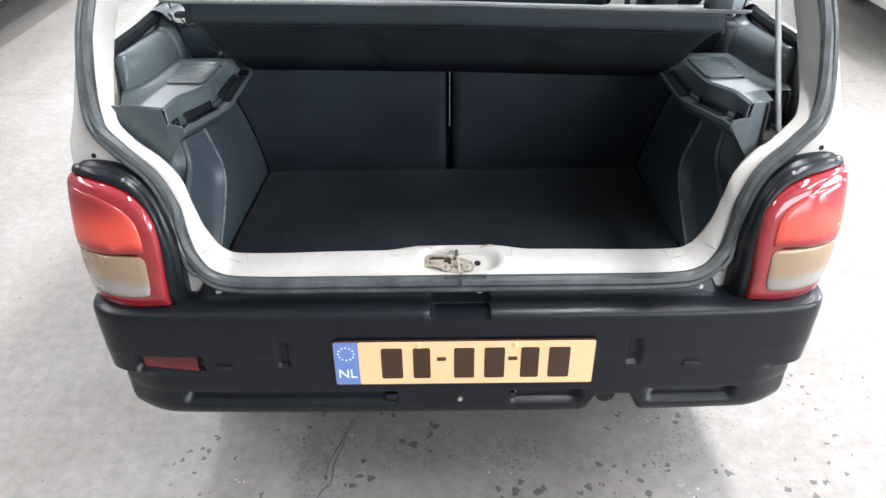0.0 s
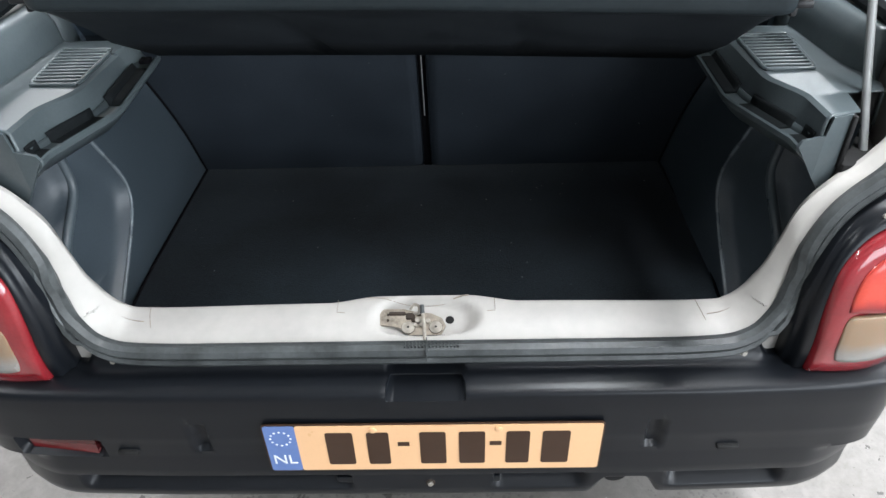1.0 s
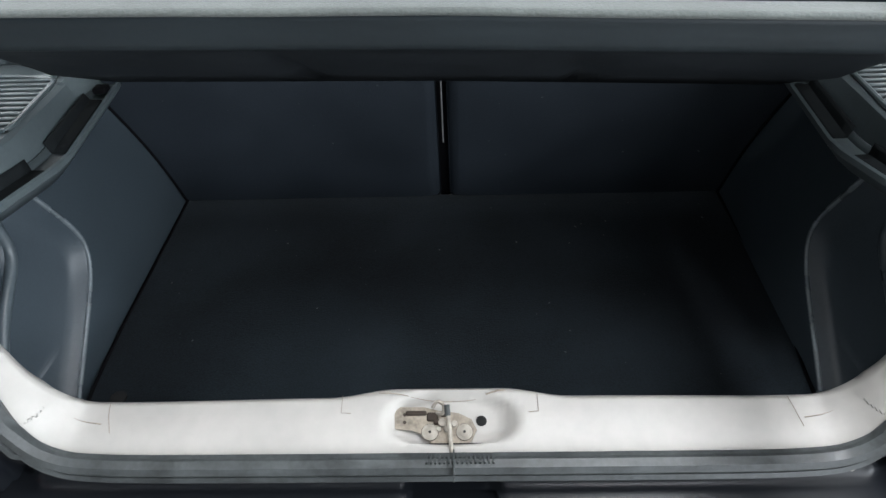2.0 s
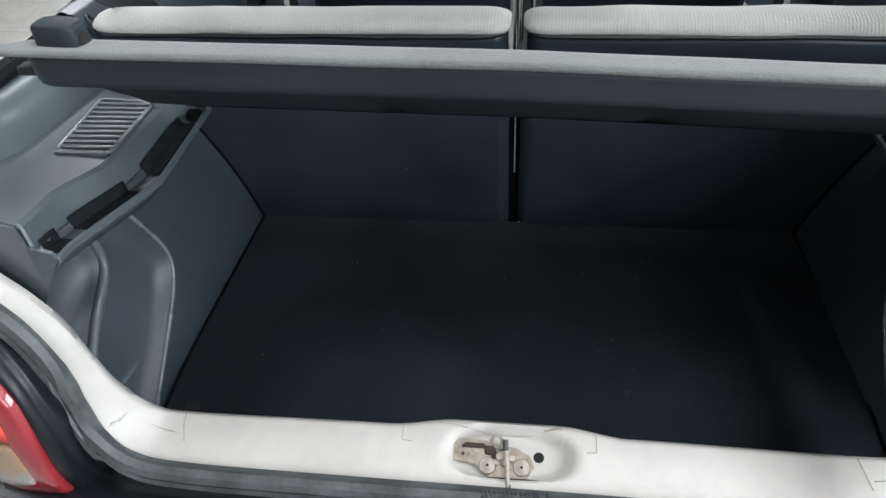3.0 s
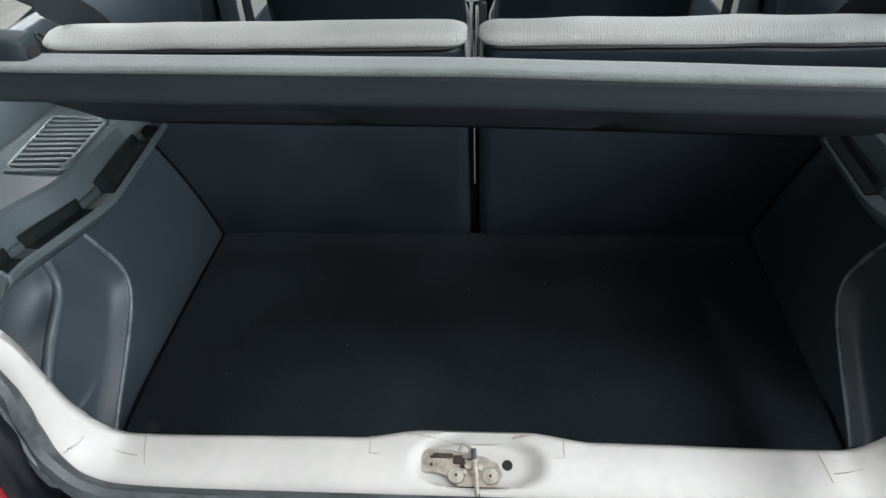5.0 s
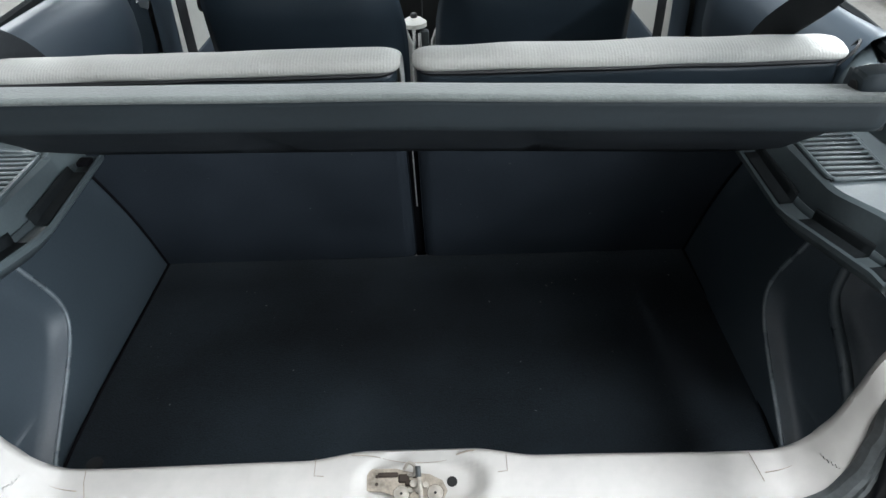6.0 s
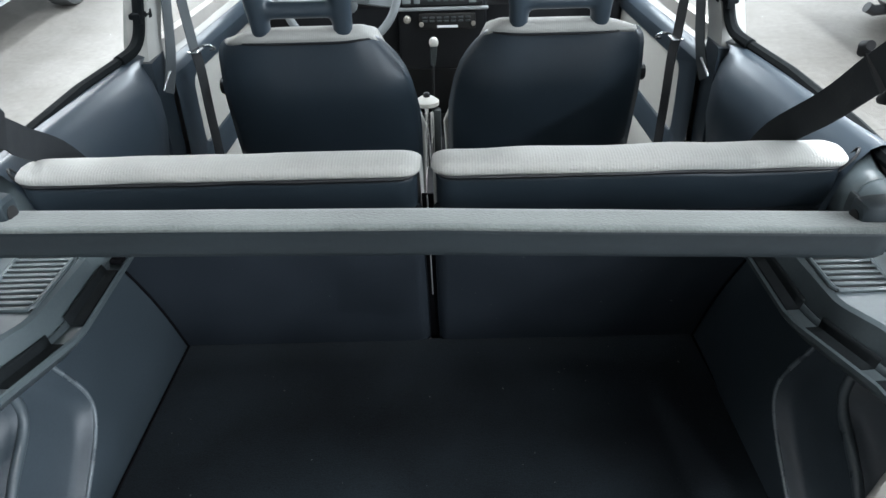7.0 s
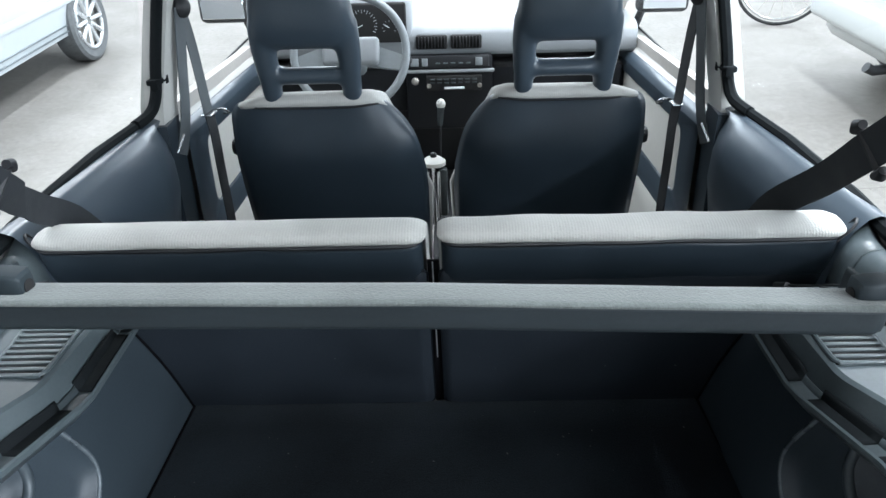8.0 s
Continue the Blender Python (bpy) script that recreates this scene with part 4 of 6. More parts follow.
def side_panel(s):
    """Lower side lining with two pressed ridges round the wheel arch."""
    rows = []
    for i in range(70):
        z = 0.60 + 0.345 * i / 69
        r1, r2 = lerp(z, R1), lerp(z, R2)
        x1 = (0.497 if s < 0 else 0.485) + (z - 0.63) * 0.10
        ys = seat_y(z) + 0.004
        xs = 0.497 + (z - 0.63) * 0.16 - 0.010 * math.sin(math.pi * min(1, max(0, (z - 0.63) / 0.28)))
        cols = [(ys, xs), (ys - 0.03, xs - 0.0015), ((ys + r1) / 2, min((xs + x1) / 2, x1 + 0.004)), (r1 + 0.02, x1), (r1 + 0.004, x1 - 0.0005), (r1, x1 - 0.0005), (r1 - 0.003, x1 + 0.001), (r1 - 0.006, x1 + 0.0045),
                (r1 - 0.014, x1 + 0.014), (r1 - 0.028, x1 + 0.023), (r2 + 0.012, x1 + 0.029), (r2 + 0.004, x1 + 0.030), (r2, x1 + 0.030), (r2 - 0.005, x1 + 0.033), (r2 - 0.012, x1 + 0.046), (r2 - 0.024, x1 + 0.060), (0.120, x1 + 0.074)]
        row, last = [], 9.0
        for y, x in cols:
            y = min(y, last - 0.003)
            last = y
            row.append(Vector((s * x, max(y, 0.110 + 0.045 * step(z, 0.80, 0.88)), z)))
        rows.append(row)
    bm = bmesh.new()
    sheet(bm, rows)
    beads = []
    for table, dx, z0, z1, r in ((R1, 0.0004, 0.624, 0.925, 0.0033), (R2, 0.0345, 0.70, 0.925, 0.0075)):
        zs = [z0 + (z1 - z0) * k / 60 for k in range(61)]
        line = [Vector((s * ((0.497 if s < 0 else 0.485) + (z - 0.63) * 0.10 + dx), lerp(z, table), z)) for z in zs]
        beads.append((line, r))
    ob = part("boot_side_lining", bm, LINING, car, "blue grey moulded boot side lining", angle=70)
    # beads in a paler colour stand in for the highlights on the ridges
    for line, r in beads:
        bm = bmesh.new()
        tube(bm, line, r, 12)
        part("ridge", bm, RIDGE_HIGHLIGHT if r < 0.005 else SOFT_HIGHLIGHT, ob, "ridge bead, paler colour for its highlight")
    bm = bmesh.new()
    tube(bm, [(s * (0.4935 + (z - 0.63) * 0.16 - 0.010 * math.sin(math.pi * min(1, max(0, (z - 0.63) / 0.28)))), seat_y(z) - 0.004, z) for z in (0.624, 0.67, 0.70, 0.74, 0.78, 0.82, 0.86, 0.93)], 0.0021, 6)
    tube(bm, [(s * (lerp(y, [(0.10, 0.482), (0.25, 0.4935), (0.64, 0.4930)]) - (0.008 if s > 0 and y < 0.25 else 0.0)), y, FLOOR_Z + 0.0015) for y in (0.13, 0.2, 0.3, 0.4, 0.5, 0.64)], 0.0026, 6)
    part("edge_piping", bm, PIPING, ob, "black edge piping")


LIP = [(0.10, 0.497, 0.934), (0.15, 0.4975, 0.932), (0.168, 0.493, 0.931), (0.272, 0.4595, 0.930), (0.298, 0.4550, 0.931), (0.44, 0.449, 0.948), (0.52, 0.448, 0.955)]
LEDGE_IN = [(0.10, 0.528), (0.188, 0.526), (0.203, 0.521), (0.245, 0.499), (0.262, 0.495), (0.43, 0.493), (0.52, 0.490)]
LEDGE_OUT = [(0.10, 0.606), (0.146, 0.620), (0.18, 0.630), (0.222, 0.640), (0.245, 0.634), (0.275, 0.622), (0.301, 0.616), (0.372, 0.611), (0.43, 0.609), (0.52, 0.600)]
LEDGE_Z = 0.975


def boot_ledge(s):
    """Shelf support along the side window with a grille, a sloped edge and a channel for the parcel shelf."""
    rows = []
    ys = [0.123 + (0.462 - 0.123) * i / 60 for i in range(61)]
    for y in ys:
        xl, zl = lerp(y, [(a, b) for a, b, c in LIP]), lerp(y, [(a, c) for a, b, c in LIP])
        xi, xo = lerp(y, LEDGE_IN), lerp(y, LEDGE_OUT)
        up = step(y, 0.222, 0.268)
        row = [(xl + 0.020, zl - 0.030), (xl + 0.001, zl - 0.009), (xl, zl - 0.001), (xl + 0.003, zl + 0.001), (xl + 0.005, zl - 0.006),
               (xl + 0.0255, zl - 0.005), (xi - 0.003, LEDGE_Z - 0.004), (xi + 0.003, LEDGE_Z), ((xi + xo) / 2, LEDGE_Z + 0.001), (xo - 0.003, LEDGE_Z)]
        wide, high = 0.003 + (0.660 - xo - 0.003) * up, 0.062 * up
        for f, g in ((0.0, 0.02), (0.02, 0.20), (0.05, 0.42), (0.12, 0.64), (0.24, 0.83), (0.42, 0.95), (0.65, 1.0), (0.85, 0.99), (1.0, 0.93)):
            row.append((xo + wide * f, LEDGE_Z + high * g - 0.05 * f * (1 - up)))
        rows.append([Vector((s * x, y + 0.26 * max(0.0, x - 0.527) * (1 - step(y, 0.12, 0.24)), z)) for x, z in row])
    bm = bmesh.new()
    sheet(bm, rows)
    if s > 0:
        # cut-out in the ledge for the strut
        away = [f for f in bm.faces if f.calc_center_median().x > 0.562 and f.calc_center_median().y < 0.192]
        bmesh.ops.delete(bm, geom=away, context="FACES")
    roll = []
    for y in (0.462, 0.49, 0.52, 0.56, 0.60):
        roll.append([Vector((s * (0.606 + 0.054 * f - 0.002), y, LEDGE_Z + 0.062 * g + 0.03 * step(y, 0.47, 0.56) * f)) for f, g in
                     ((0.0, -0.5), (0.0, 0.02), (0.02, 0.20), (0.05, 0.42), (0.12, 0.64), (0.24, 0.83), (0.42, 0.95), (0.65, 1.0), (0.85, 0.99), (1.0, 0.93))])
    sheet(bm, roll)
    ob = thick(part("boot_ledge", bm, TRIM, car, "grey plastic boot side ledge with a grille", angle=32), 0.003, -1)
    # rear end face
    bm = bmesh.new()
    if s < 0:
        face = [(0.497, 0.933), (0.527, 0.886), (0.550, 0.850), (0.600, 0.880), (0.632, 0.930), (0.634, 0.9735), (0.532, 0.9735), (0.528, 0.947), (0.501, 0.941)]
    else:
        face = [(0.497, 0.933), (0.527, 0.886), (0.545, 0.862), (0.569, 0.904), (0.560, 0.9735), (0.532, 0.9735), (0.528, 0.947), (0.501, 0.941)]
    prism(bm, face, 0.1235, 0.1285, lambda a, b, d: Vector((s * a, d - 0.0045 + (0.975 - b) * 0.01 + 0.26 * max(0.0, a - 0.527), b)))
    part("end_face", bm, TRIM, ob, smooth=False)
    # dark floor of the channel
    bm = bmesh.new()
    rr = []
    for k in range(25):
        y = 0.127 + 0.30 * k / 24
        xl, zl = lerp(y, [(a, b) for a, b, c in LIP]), lerp(y, [(a, c) for a, b, c in LIP])
        xi = lerp(y, LEDGE_IN)
        ux, uz = xi - 0.003 - xl - 0.0255, LEDGE_Z - 0.004 - zl + 0.005
        rr.append([Vector((s * (xl + a), y, zl + h)) for a, h in ((0.0050, -0.0036), (0.0062, -0.0034), (0.0235, -0.0028), (0.0255 + 0.24 * ux - 0.0015, -0.005 + 0.24 * uz + 0.0022))])
    sheet(bm, rr)
    thick(part("channel", bm, TRIM_MID, ob, "grey shelf channel"), 0.0015, 1)
    # dark pads in the channel
    for y0, y1 in ((0.134, 0.160), (0.180, 0.262), (0.298, 0.412)):
        bm = bmesh.new()
        r = []
        for k in range(7):
            y = y0 + (y1 - y0) * k / 6
            xl, zl = lerp(y, [(a, b) for a, b, c in LIP]), lerp(y, [(a, c) for a, b, c in LIP])
            xi = lerp(y, LEDGE_IN)
            ux, uz = xi - 0.003 - xl - 0.0255, LEDGE_Z - 0.004 - zl + 0.005
            r.append([Vector((s * (xl + a), y, zl + h)) for a, h in ((0.0056, -0.0016), (0.0075, -0.0008), (0.0220, -0.0002), (0.0255 + 0.20 * ux - 0.0030, -0.005 + 0.20 * uz + 0.0046), (0.0255 + 0.34 * ux - 0.0022, -0.005 + 0.34 * uz + 0.0040))])
        sheet(bm, r)
        thick(part("channel_pad", bm, PAD, ob, "dark recessed pad"), 0.0012, 1)
    bm = bmesh.new()
    rbox(bm, (s * 0.462, 0.430, 0.9515), (0.018, 0.018, 0.008), 0.0025)
    part("shelf_pivot", bm, PIPING, ob)
    # grille: dark slots between raised slats
    fr = [(0.572, 0.274), (0.499, 0.271), (0.503, 0.408), (0.586, 0.420)]
    bm = bmesh.new()
    prism(bm, fr, LEDGE_Z + 0.0005, LEDGE_Z + 0.0022, lambda a, b, d: Vector((s * a, b, d)))
    gr = part("grille", bm, HOLE, ob, "dark slotted grille", smooth=False)
    n = 11
    for k in range(n + 1):
        f = k / n
        xa, xb = fr[1][0] + (fr[2][0] - fr[1][0]) * f, fr[0][0] + (fr[3][0] - fr[0][0]) * f
        y = 0.272 + 0.144 * f
        bm = bmesh.new()
        rbox(bm, (s * (xa + xb) / 2, y, LEDGE_Z + 0.0030), (xb - xa - 0.004, 0.0070, 0.0040), 0.0014, 2)
        part("slat", bm, TRIM, gr)
    bm = bmesh.new()
    rim = []
    for k in range(4):
        a, b, c = (Vector((*fr[(k + d) % 4], 0)) for d in (-1, 0, 1))
        p, q = b + (a - b).normalized() * 0.014, b + (c - b).normalized() * 0.014
        rim += [p.lerp(b, f).lerp(b.lerp(q, f), f) for f in (0, 0.25, 0.5, 0.75, 1)]
    tube(bm, [(s * p.x, p.y, LEDGE_Z + 0.002) for p in rim], 0.0034, 8, closed=True)
    part("grille_rim", bm, TRIM, gr)
    # black window rubber along the top of the ledge
    bm = bmesh.new()
    tube(bm, [(s * 0.659, 0.264, 1.030), (s * 0.659, 0.270, 1.040), (s * 0.660, 0.285, 1.044), (s * 0.662, 0.40, 1.048), (s * 0.664, 0.50, 1.054), (s * 0.668, 0.60, 1.064), (s * 0.672, 0.85, 1.076), (s * 0.664, 1.06, 1.080)], [0.006, 0.011, 0.013, 0.013, 0.013, 0.012, 0.011, 0.011], 8)
    part("window_rubber", bm, PAD, car, "black window rubber")


def strut():
    """Gas strut of the tailgate and the slot it stands in."""
    st = part("gas_strut", strut_mesh(), STRUT, car, "bright metal tailgate gas strut")
    bm = bmesh.new()
    rbox(bm, (0.596, 0.156, 0.888), (0.072, 0.084, 0.040), 0.006)
    rbox(bm, (0.598, 0.203, 0.935), (0.076, 0.008, 0.078), 0.003)
    rbox(bm, (0.561, 0.162, 0.935), (0.006, 0.080, 0.076), 0.002)
    part("strut_slot", bm, HOLE, st, "black strut slot")


def strut_mesh():
    bm = bmesh.new()
    tube(bm, [(0.606, 0.156, 0.905), (0.599, 0.205, 1.02), (0.592, 0.247, 1.13), (0.575, 0.33, 1.34)], 0.0055, 10)
    return bm


boot_floor()
lint()
for side in (-1, 1):
    side_panel(side)
    boot_ledge(side)
strut()


def parcel_shelf():
    """Felt-topped shelf hung up by its cords, sloping down to its pivots."""
    shelf = thing("parcel_shelf", (0, 0.3, 0.95), "grey felt parcel shelf hung up on cords, dark plastic lip", "parcel shelf")
    # section from the front pivot over the felt top to the lip and back below: depth, height
    top = [(0.455, 0.956), (0.36, 1.027), (0.27, 1.095), (0.225, 1.129), (0.212, 1.137), (0.200, 1.140), (0.180, 1.142), (0.166, 1.1445), (0.160, 1.1440), (0.158, 1.140)]
    lip = [(0.1625, 1.1385), (0.1640, 1.132), (0.1655, 1.123), (0.166, 1.112), (0.170, 1.105), (0.180, 1.100), (0.20, 1.093), (0.24, 1.070), (0.33, 1.008), (0.45, 0.943)]

    xs = [-1 + 2 * i / 40 for i in range(41)]
    bm = bmesh.new()
    rows = []
    for y, z in top:
        w = lerp(y, [(0.155, 0.495), (0.165, 0.513), (0.176, 0.512), (0.195, 0.490), (0.212, 0.468), (0.26, 0.455), (0.45, 0.445)])
        rows.append([Vector((w * u, y, z - 0.020 * w * u - 0.016 * w * max(0.0, u) + 0.0007 * noise.noise(Vector((u * 4, y * 9, 0))))) for u in xs])
    sheet(bm, rows)
    thick(part("felt_top", bm, FELT, shelf, "grey felt covering", angle=70), 0.004, -1)
    bm = bmesh.new()
    rows = []
    us = [0.0]
    while us[-1] < 1.0:
        us.append(min(1.0, us[-1] + (0.05 if us[-1] < 0.9 else 0.010)))
    us = [-u for u in us[:0:-1]] + us
    for y, z in lip:
        w = lerp(y, [(0.155, 0.480), (0.20, 0.474), (0.30, 0.462), (0.45, 0.446)])
        row = []
        for u in us:
            x = w * u
            e = max(0.0, (abs(x) - (w - 0.026)) / 0.026)
            round_off = 0.026 * (1 - math.sqrt(max(0.0, 1 - e * e))) * step(0.30 - y, 0.0, 0.12)
            press = 0.0
            if 0.20 < y < 0.40:
                for c in (-0.17, 0.16):
                    press += 0.012 * math.exp(-((x - c - (y - 0.3) * 0.25) / 0.016) ** 2) * step(y, 0.20, 0.26) * step(0.40 - y, 0.0, 0.06)
            row.append(Vector((x, y + round_off, z + press - 0.020 * x - 0.016 * max(0.0, x))))
        if y < 0.24:
            row = [row[0] + Vector((0.004, 0.07, 0))] + row + [row[-1] + Vector((-0.004, 0.07, 0))]
        else:
            row = [row[0]] + row + [row[-1]]
            row[0], row[-1] = row[0] + Vector((0.002, 0.03, 0.001)), row[-1] + Vector((-0.002, 0.03, 0.001))
        rows.append(row)
    sheet(bm, rows[:6])
    thick(part("lip", bm, SHELF_LIP, shelf, "dark grey plastic lip", angle=60), 0.004, -1)
    bm = bmesh.new()
    sheet(bm, rows[5:])
    thick(part("underside", bm, UNDER, shelf, "dark pressed underside", angle=60), 0.004, -1)
    for s in (-1, 1):
        bm = bmesh.new()
        dz = -0.020 * s * 0.45 - (0.023 if s > 0 else 0.013)
        rbox(bm, (s * 0.486, 0.190, 1.128 + dz), (0.022, 0.018, 0.010), 0.003)
        rbox(bm, (s * 0.478, 0.194, 1.120 + dz), (0.008, 0.010, 0.018), 0.002)
        part("end_bracket", bm, BLACK, shelf)
        x_in = 0.420 if s < 0 else 0.440
        # moulded holder: foot, body with a raised back and a round socket at its inner end
        bm = bmesh.new()
        rbox(bm, (s * (x_in + 0.019), 0.190, 1.145 + dz), (0.052, 0.036, 0.006), 0.0025, 2)
        rings = []
        for a, lo, hi, d0, d1 in ((0.0, 1.143, 1.170, 0.180, 0.203), (0.003, 1.141, 1.174, 0.178, 0.206), (0.014, 1.141, 1.176, 0.177, 0.207), (0.030, 1.142, 1.177, 0.178, 0.207), (0.041, 1.145, 1.176, 0.180, 0.205), (0.044, 1.147, 1.174, 0.182, 0.203)):
            m1, m2, h1, h2 = (d0 + d1) / 2, (lo + hi) / 2, (d1 - d0) / 2, (hi - lo) / 2
            rings.append([Vector((s * (x_in + a), m1 + h1 * math.copysign(abs(math.cos(q)) ** 0.28, math.cos(q)), m2 + dz + h2 * math.copysign(abs(math.sin(q)) ** 0.28, math.sin(q)))) for q in [2 * math.pi * j / 20 for j in range(20)]])
        loft(bm, rings)
        clip = part("cord_clip", bm, SHELF_LIP, shelf, "dark plastic cord clip", angle=35)
        bm = bmesh.new()
        disc(bm, (s * (x_in - 0.0002), 0.192, 1.1570 + dz), (-s, 0, 0), 0.0082, 0.0012, 16)
        part("socket", bm, HOLE, clip)
        bm = bmesh.new()
        tube(bm, [(s * 0.500, 0.185, 1.140 + dz), (s * 0.512, 0.165, 1.20), (s * 0.528, 0.135, 1.29), (s * 0.545, 0.10, 1.40)], 0.0016, 6)
        part("cord", bm, BLACK, shelf, "thin black cord")
        bm = bmesh.new()
        tube(bm, curve([(s * 0.494, 0.200, 1.122 + dz), (s * 0.512, 0.30, 1.070), (s * 0.520, 0.40, 1.015), (s * 0.505, 0.455, 0.985)], 5), 0.0014, 6)
        tube(bm, [(s * 0.508, 0.440, 0.992), (s * 0.503, 0.462, 0.980)], 0.0055, 8)
        part("return_cord", bm, BLACK, shelf, "thin black cord below the shelf end")


parcel_shelf()


# ---- seats ----
def rounded_slab(bm, w, h, d, r, n=6):
    """A padded panel: width, height, depth, in its own axes from the bottom centre, front towards +y."""
    outline = []
    for cx, cz, a0 in ((w / 2 - r, h - r, 0), (-w / 2 + r, h - r, 90), (-w / 2 + r, r, 180), (w / 2 - r, r, 270)):
        for k in range(n):
            a = radians(a0 + 90 * k / (n - 1))
            outline.append((cx + r * math.cos(a), cz + r * math.sin(a)))
    rings = []
    for inset, y in ((0.020, 0.0), (0.006, 0.004), (0.0, 0.016), (0.0, d - 0.02), (0.008, d - 0.006), (0.022, d)):
        rings.append([Vector((x * (1 - inset / (w / 2)), y, h / 2 + (z - h / 2) * (1 - inset / (h / 2)))) for x, z in outline])
    loft(bm, rings)


def rear_seat(x0, x1, label):
    """Folding rear backrest: dark board behind, vinyl top edge, piping, woven pad over the top."""
    base = thing("rear_bench_half", ((x0 + x1) / 2, 0.66, 0.60), label, "car seat", "rear seat backs")
    cx, w = (x0 + x1) / 2, (x1 - x0)
    lean = Matrix.Translation((cx, seat_y(0.60), 0.60)) @ Matrix.Rotation(math.atan(0.372), 4, "X")
    k = math.sqrt(1 + 0.372 ** 2)

    def slabs(name, z0, z1, d0, d1, material, r, inset=0.0, label=""):
        bm = bmesh.new()
        rounded_slab(bm, w - 2 * inset, (z1 - z0) * k, d1 - d0, r)
        bm.transform(lean @ Matrix.Translation((0, d0, (z0 - 0.60) * k)))
        return part(name, bm, material, base, label, angle=50)
    slabs("back_board", 0.605, 0.985, 0.0, 0.030, BOARD, 0.02, 0.0, "dark carpeted back board")
    # vinyl band below the piping
    xs = [i / 20 * 0.84 for i in range(21)] + [0.84 + 0.16 * math.sin(math.pi / 2 * i / 12) for i in range(1, 13)]
    xs = [-u for u in xs[:0:-1]] + xs

    def edge(u):
        return w / 2 * u, max(0.0, (abs(u) - 0.87) / 0.13)
    bm = bmesh.new()
    rows = []
    for y, z in ((0.533, 0.94), (0.512, 0.97), (0.499, 1.005), (0.494, 1.030), (0.4945, 1.040)):
        rows.append([Vector((cx + edge(u)[0] * (1 - 0.02 * edge(u)[1] ** 3), y + 0.02 * edge(u)[1] ** 3 + 0.0015 * noise.noise(Vector((u * 5, z * 20, x0))), z + 0.004 * edge(u)[1] ** 2 * step(z, 0.98, 1.04) + 0.0015 * noise.noise(Vector((u * 3, 1, x0))))) for u in xs])
    sheet(bm, rows)
    thick(part("vinyl_back", bm, VINYL, base, "dark vinyl backrest rear"), 0.01, -1)
    bm = bmesh.new()
    tube(bm, [(p.x, p.y - 0.001, p.z) for p in rows[-1]], 0.0035, 6)
    part("piping", bm, BLACK, base, "black piping")
    bm = bmesh.new()
    rows = []
    prof = [(0.495, 1.040), (0.491, 1.046), (0.493, 1.053), (0.502, 1.061), (0.520, 1.0655), (0.540, 1.0645), (0.558, 1.0595), (0.574, 1.0505), (0.588, 1.037), (0.602, 1.012), (0.616, 0.975), (0.66, 0.88), (0.74, 0.70)]
    for y, z in prof:
        row = []
        for u in xs:
            x, e = edge(u)
            keep = (1 - 0.985 * e ** 2.6) ** 0.46
            if y < 0.53:
                z1 = 1.050 + (z - 1.050) * keep
                y1 = y + 0.024 * (1 - keep) * (1 if y < 0.515 else 0.4)
            else:
                z1, y1 = z - 0.014 * (1 - keep), y
            row.append(Vector((cx + x, y1, z1 + 0.0035 * keep * noise.noise(Vector((u * 3, y * 9, x0 * 3))))))
        rows.append(row)
    sheet(bm, rows)
    thick(part("cushion", bm, FABRIC, base, "pale grey woven fabric pad", angle=80), 0.008, -1)
    # loose fibres along the crest
    bm = bmesh.new()
    rnd = random.Random(round(x0 * 100))
    for _ in range(110):
        x = cx + w * 0.46 * (rnd.random() * 2 - 1)
        y = 0.535 + 0.05 * rnd.random()
        z = 1.056 - (y - 0.535) * 0.16
        p = Vector((x, y, z))
        q = p + Vector((rnd.uniform(-0.006, 0.006), rnd.uniform(-0.004, 0.004), rnd.uniform(0.0008, 0.0030)))
        a = Vector((0.00025, 0, 0))
        bm.faces.new([bm.verts.new(c) for c in (p - a, p + a, q)])
    tagged(part("fabric_fuzz", bm, FABRIC, base), kind="stuff")
    return base


rear_seat(-0.622, -0.016, "wide rear seat back, pale woven top over dark vinyl")
rear_seat(0.000, 0.616, "rear seat back beside it, pale woven top, dark vinyl")
# only the glinting length of the rail is built, in a pale colour
bm = bmesh.new()
tube(bm, [(-0.008, seat_y(z) + 0.009, z) for z in (0.762, 0.79, 0.86, 0.95, 1.005)], 0.0011, 8)
rail = tagged(part("seat_rail", bm, RAIL_GLINT), "thin rail between the rear seat backs, its glint painted pale", "rail")
# added black strip keeps the gap between the backs dark like shade
bm = bmesh.new()
strip = [(-0.017, 0.0), (0.001, 0.0), (0.001, 0.004), (-0.017, 0.004)]
loft(bm, [[Vector((x, seat_y(z) + 0.022 + d, z)) for x, d in strip] for z in (0.60, 0.75, 0.90, 1.0)])
part("gap_shade", bm, PIPING, rail, "added black strip for the shade in the gap")


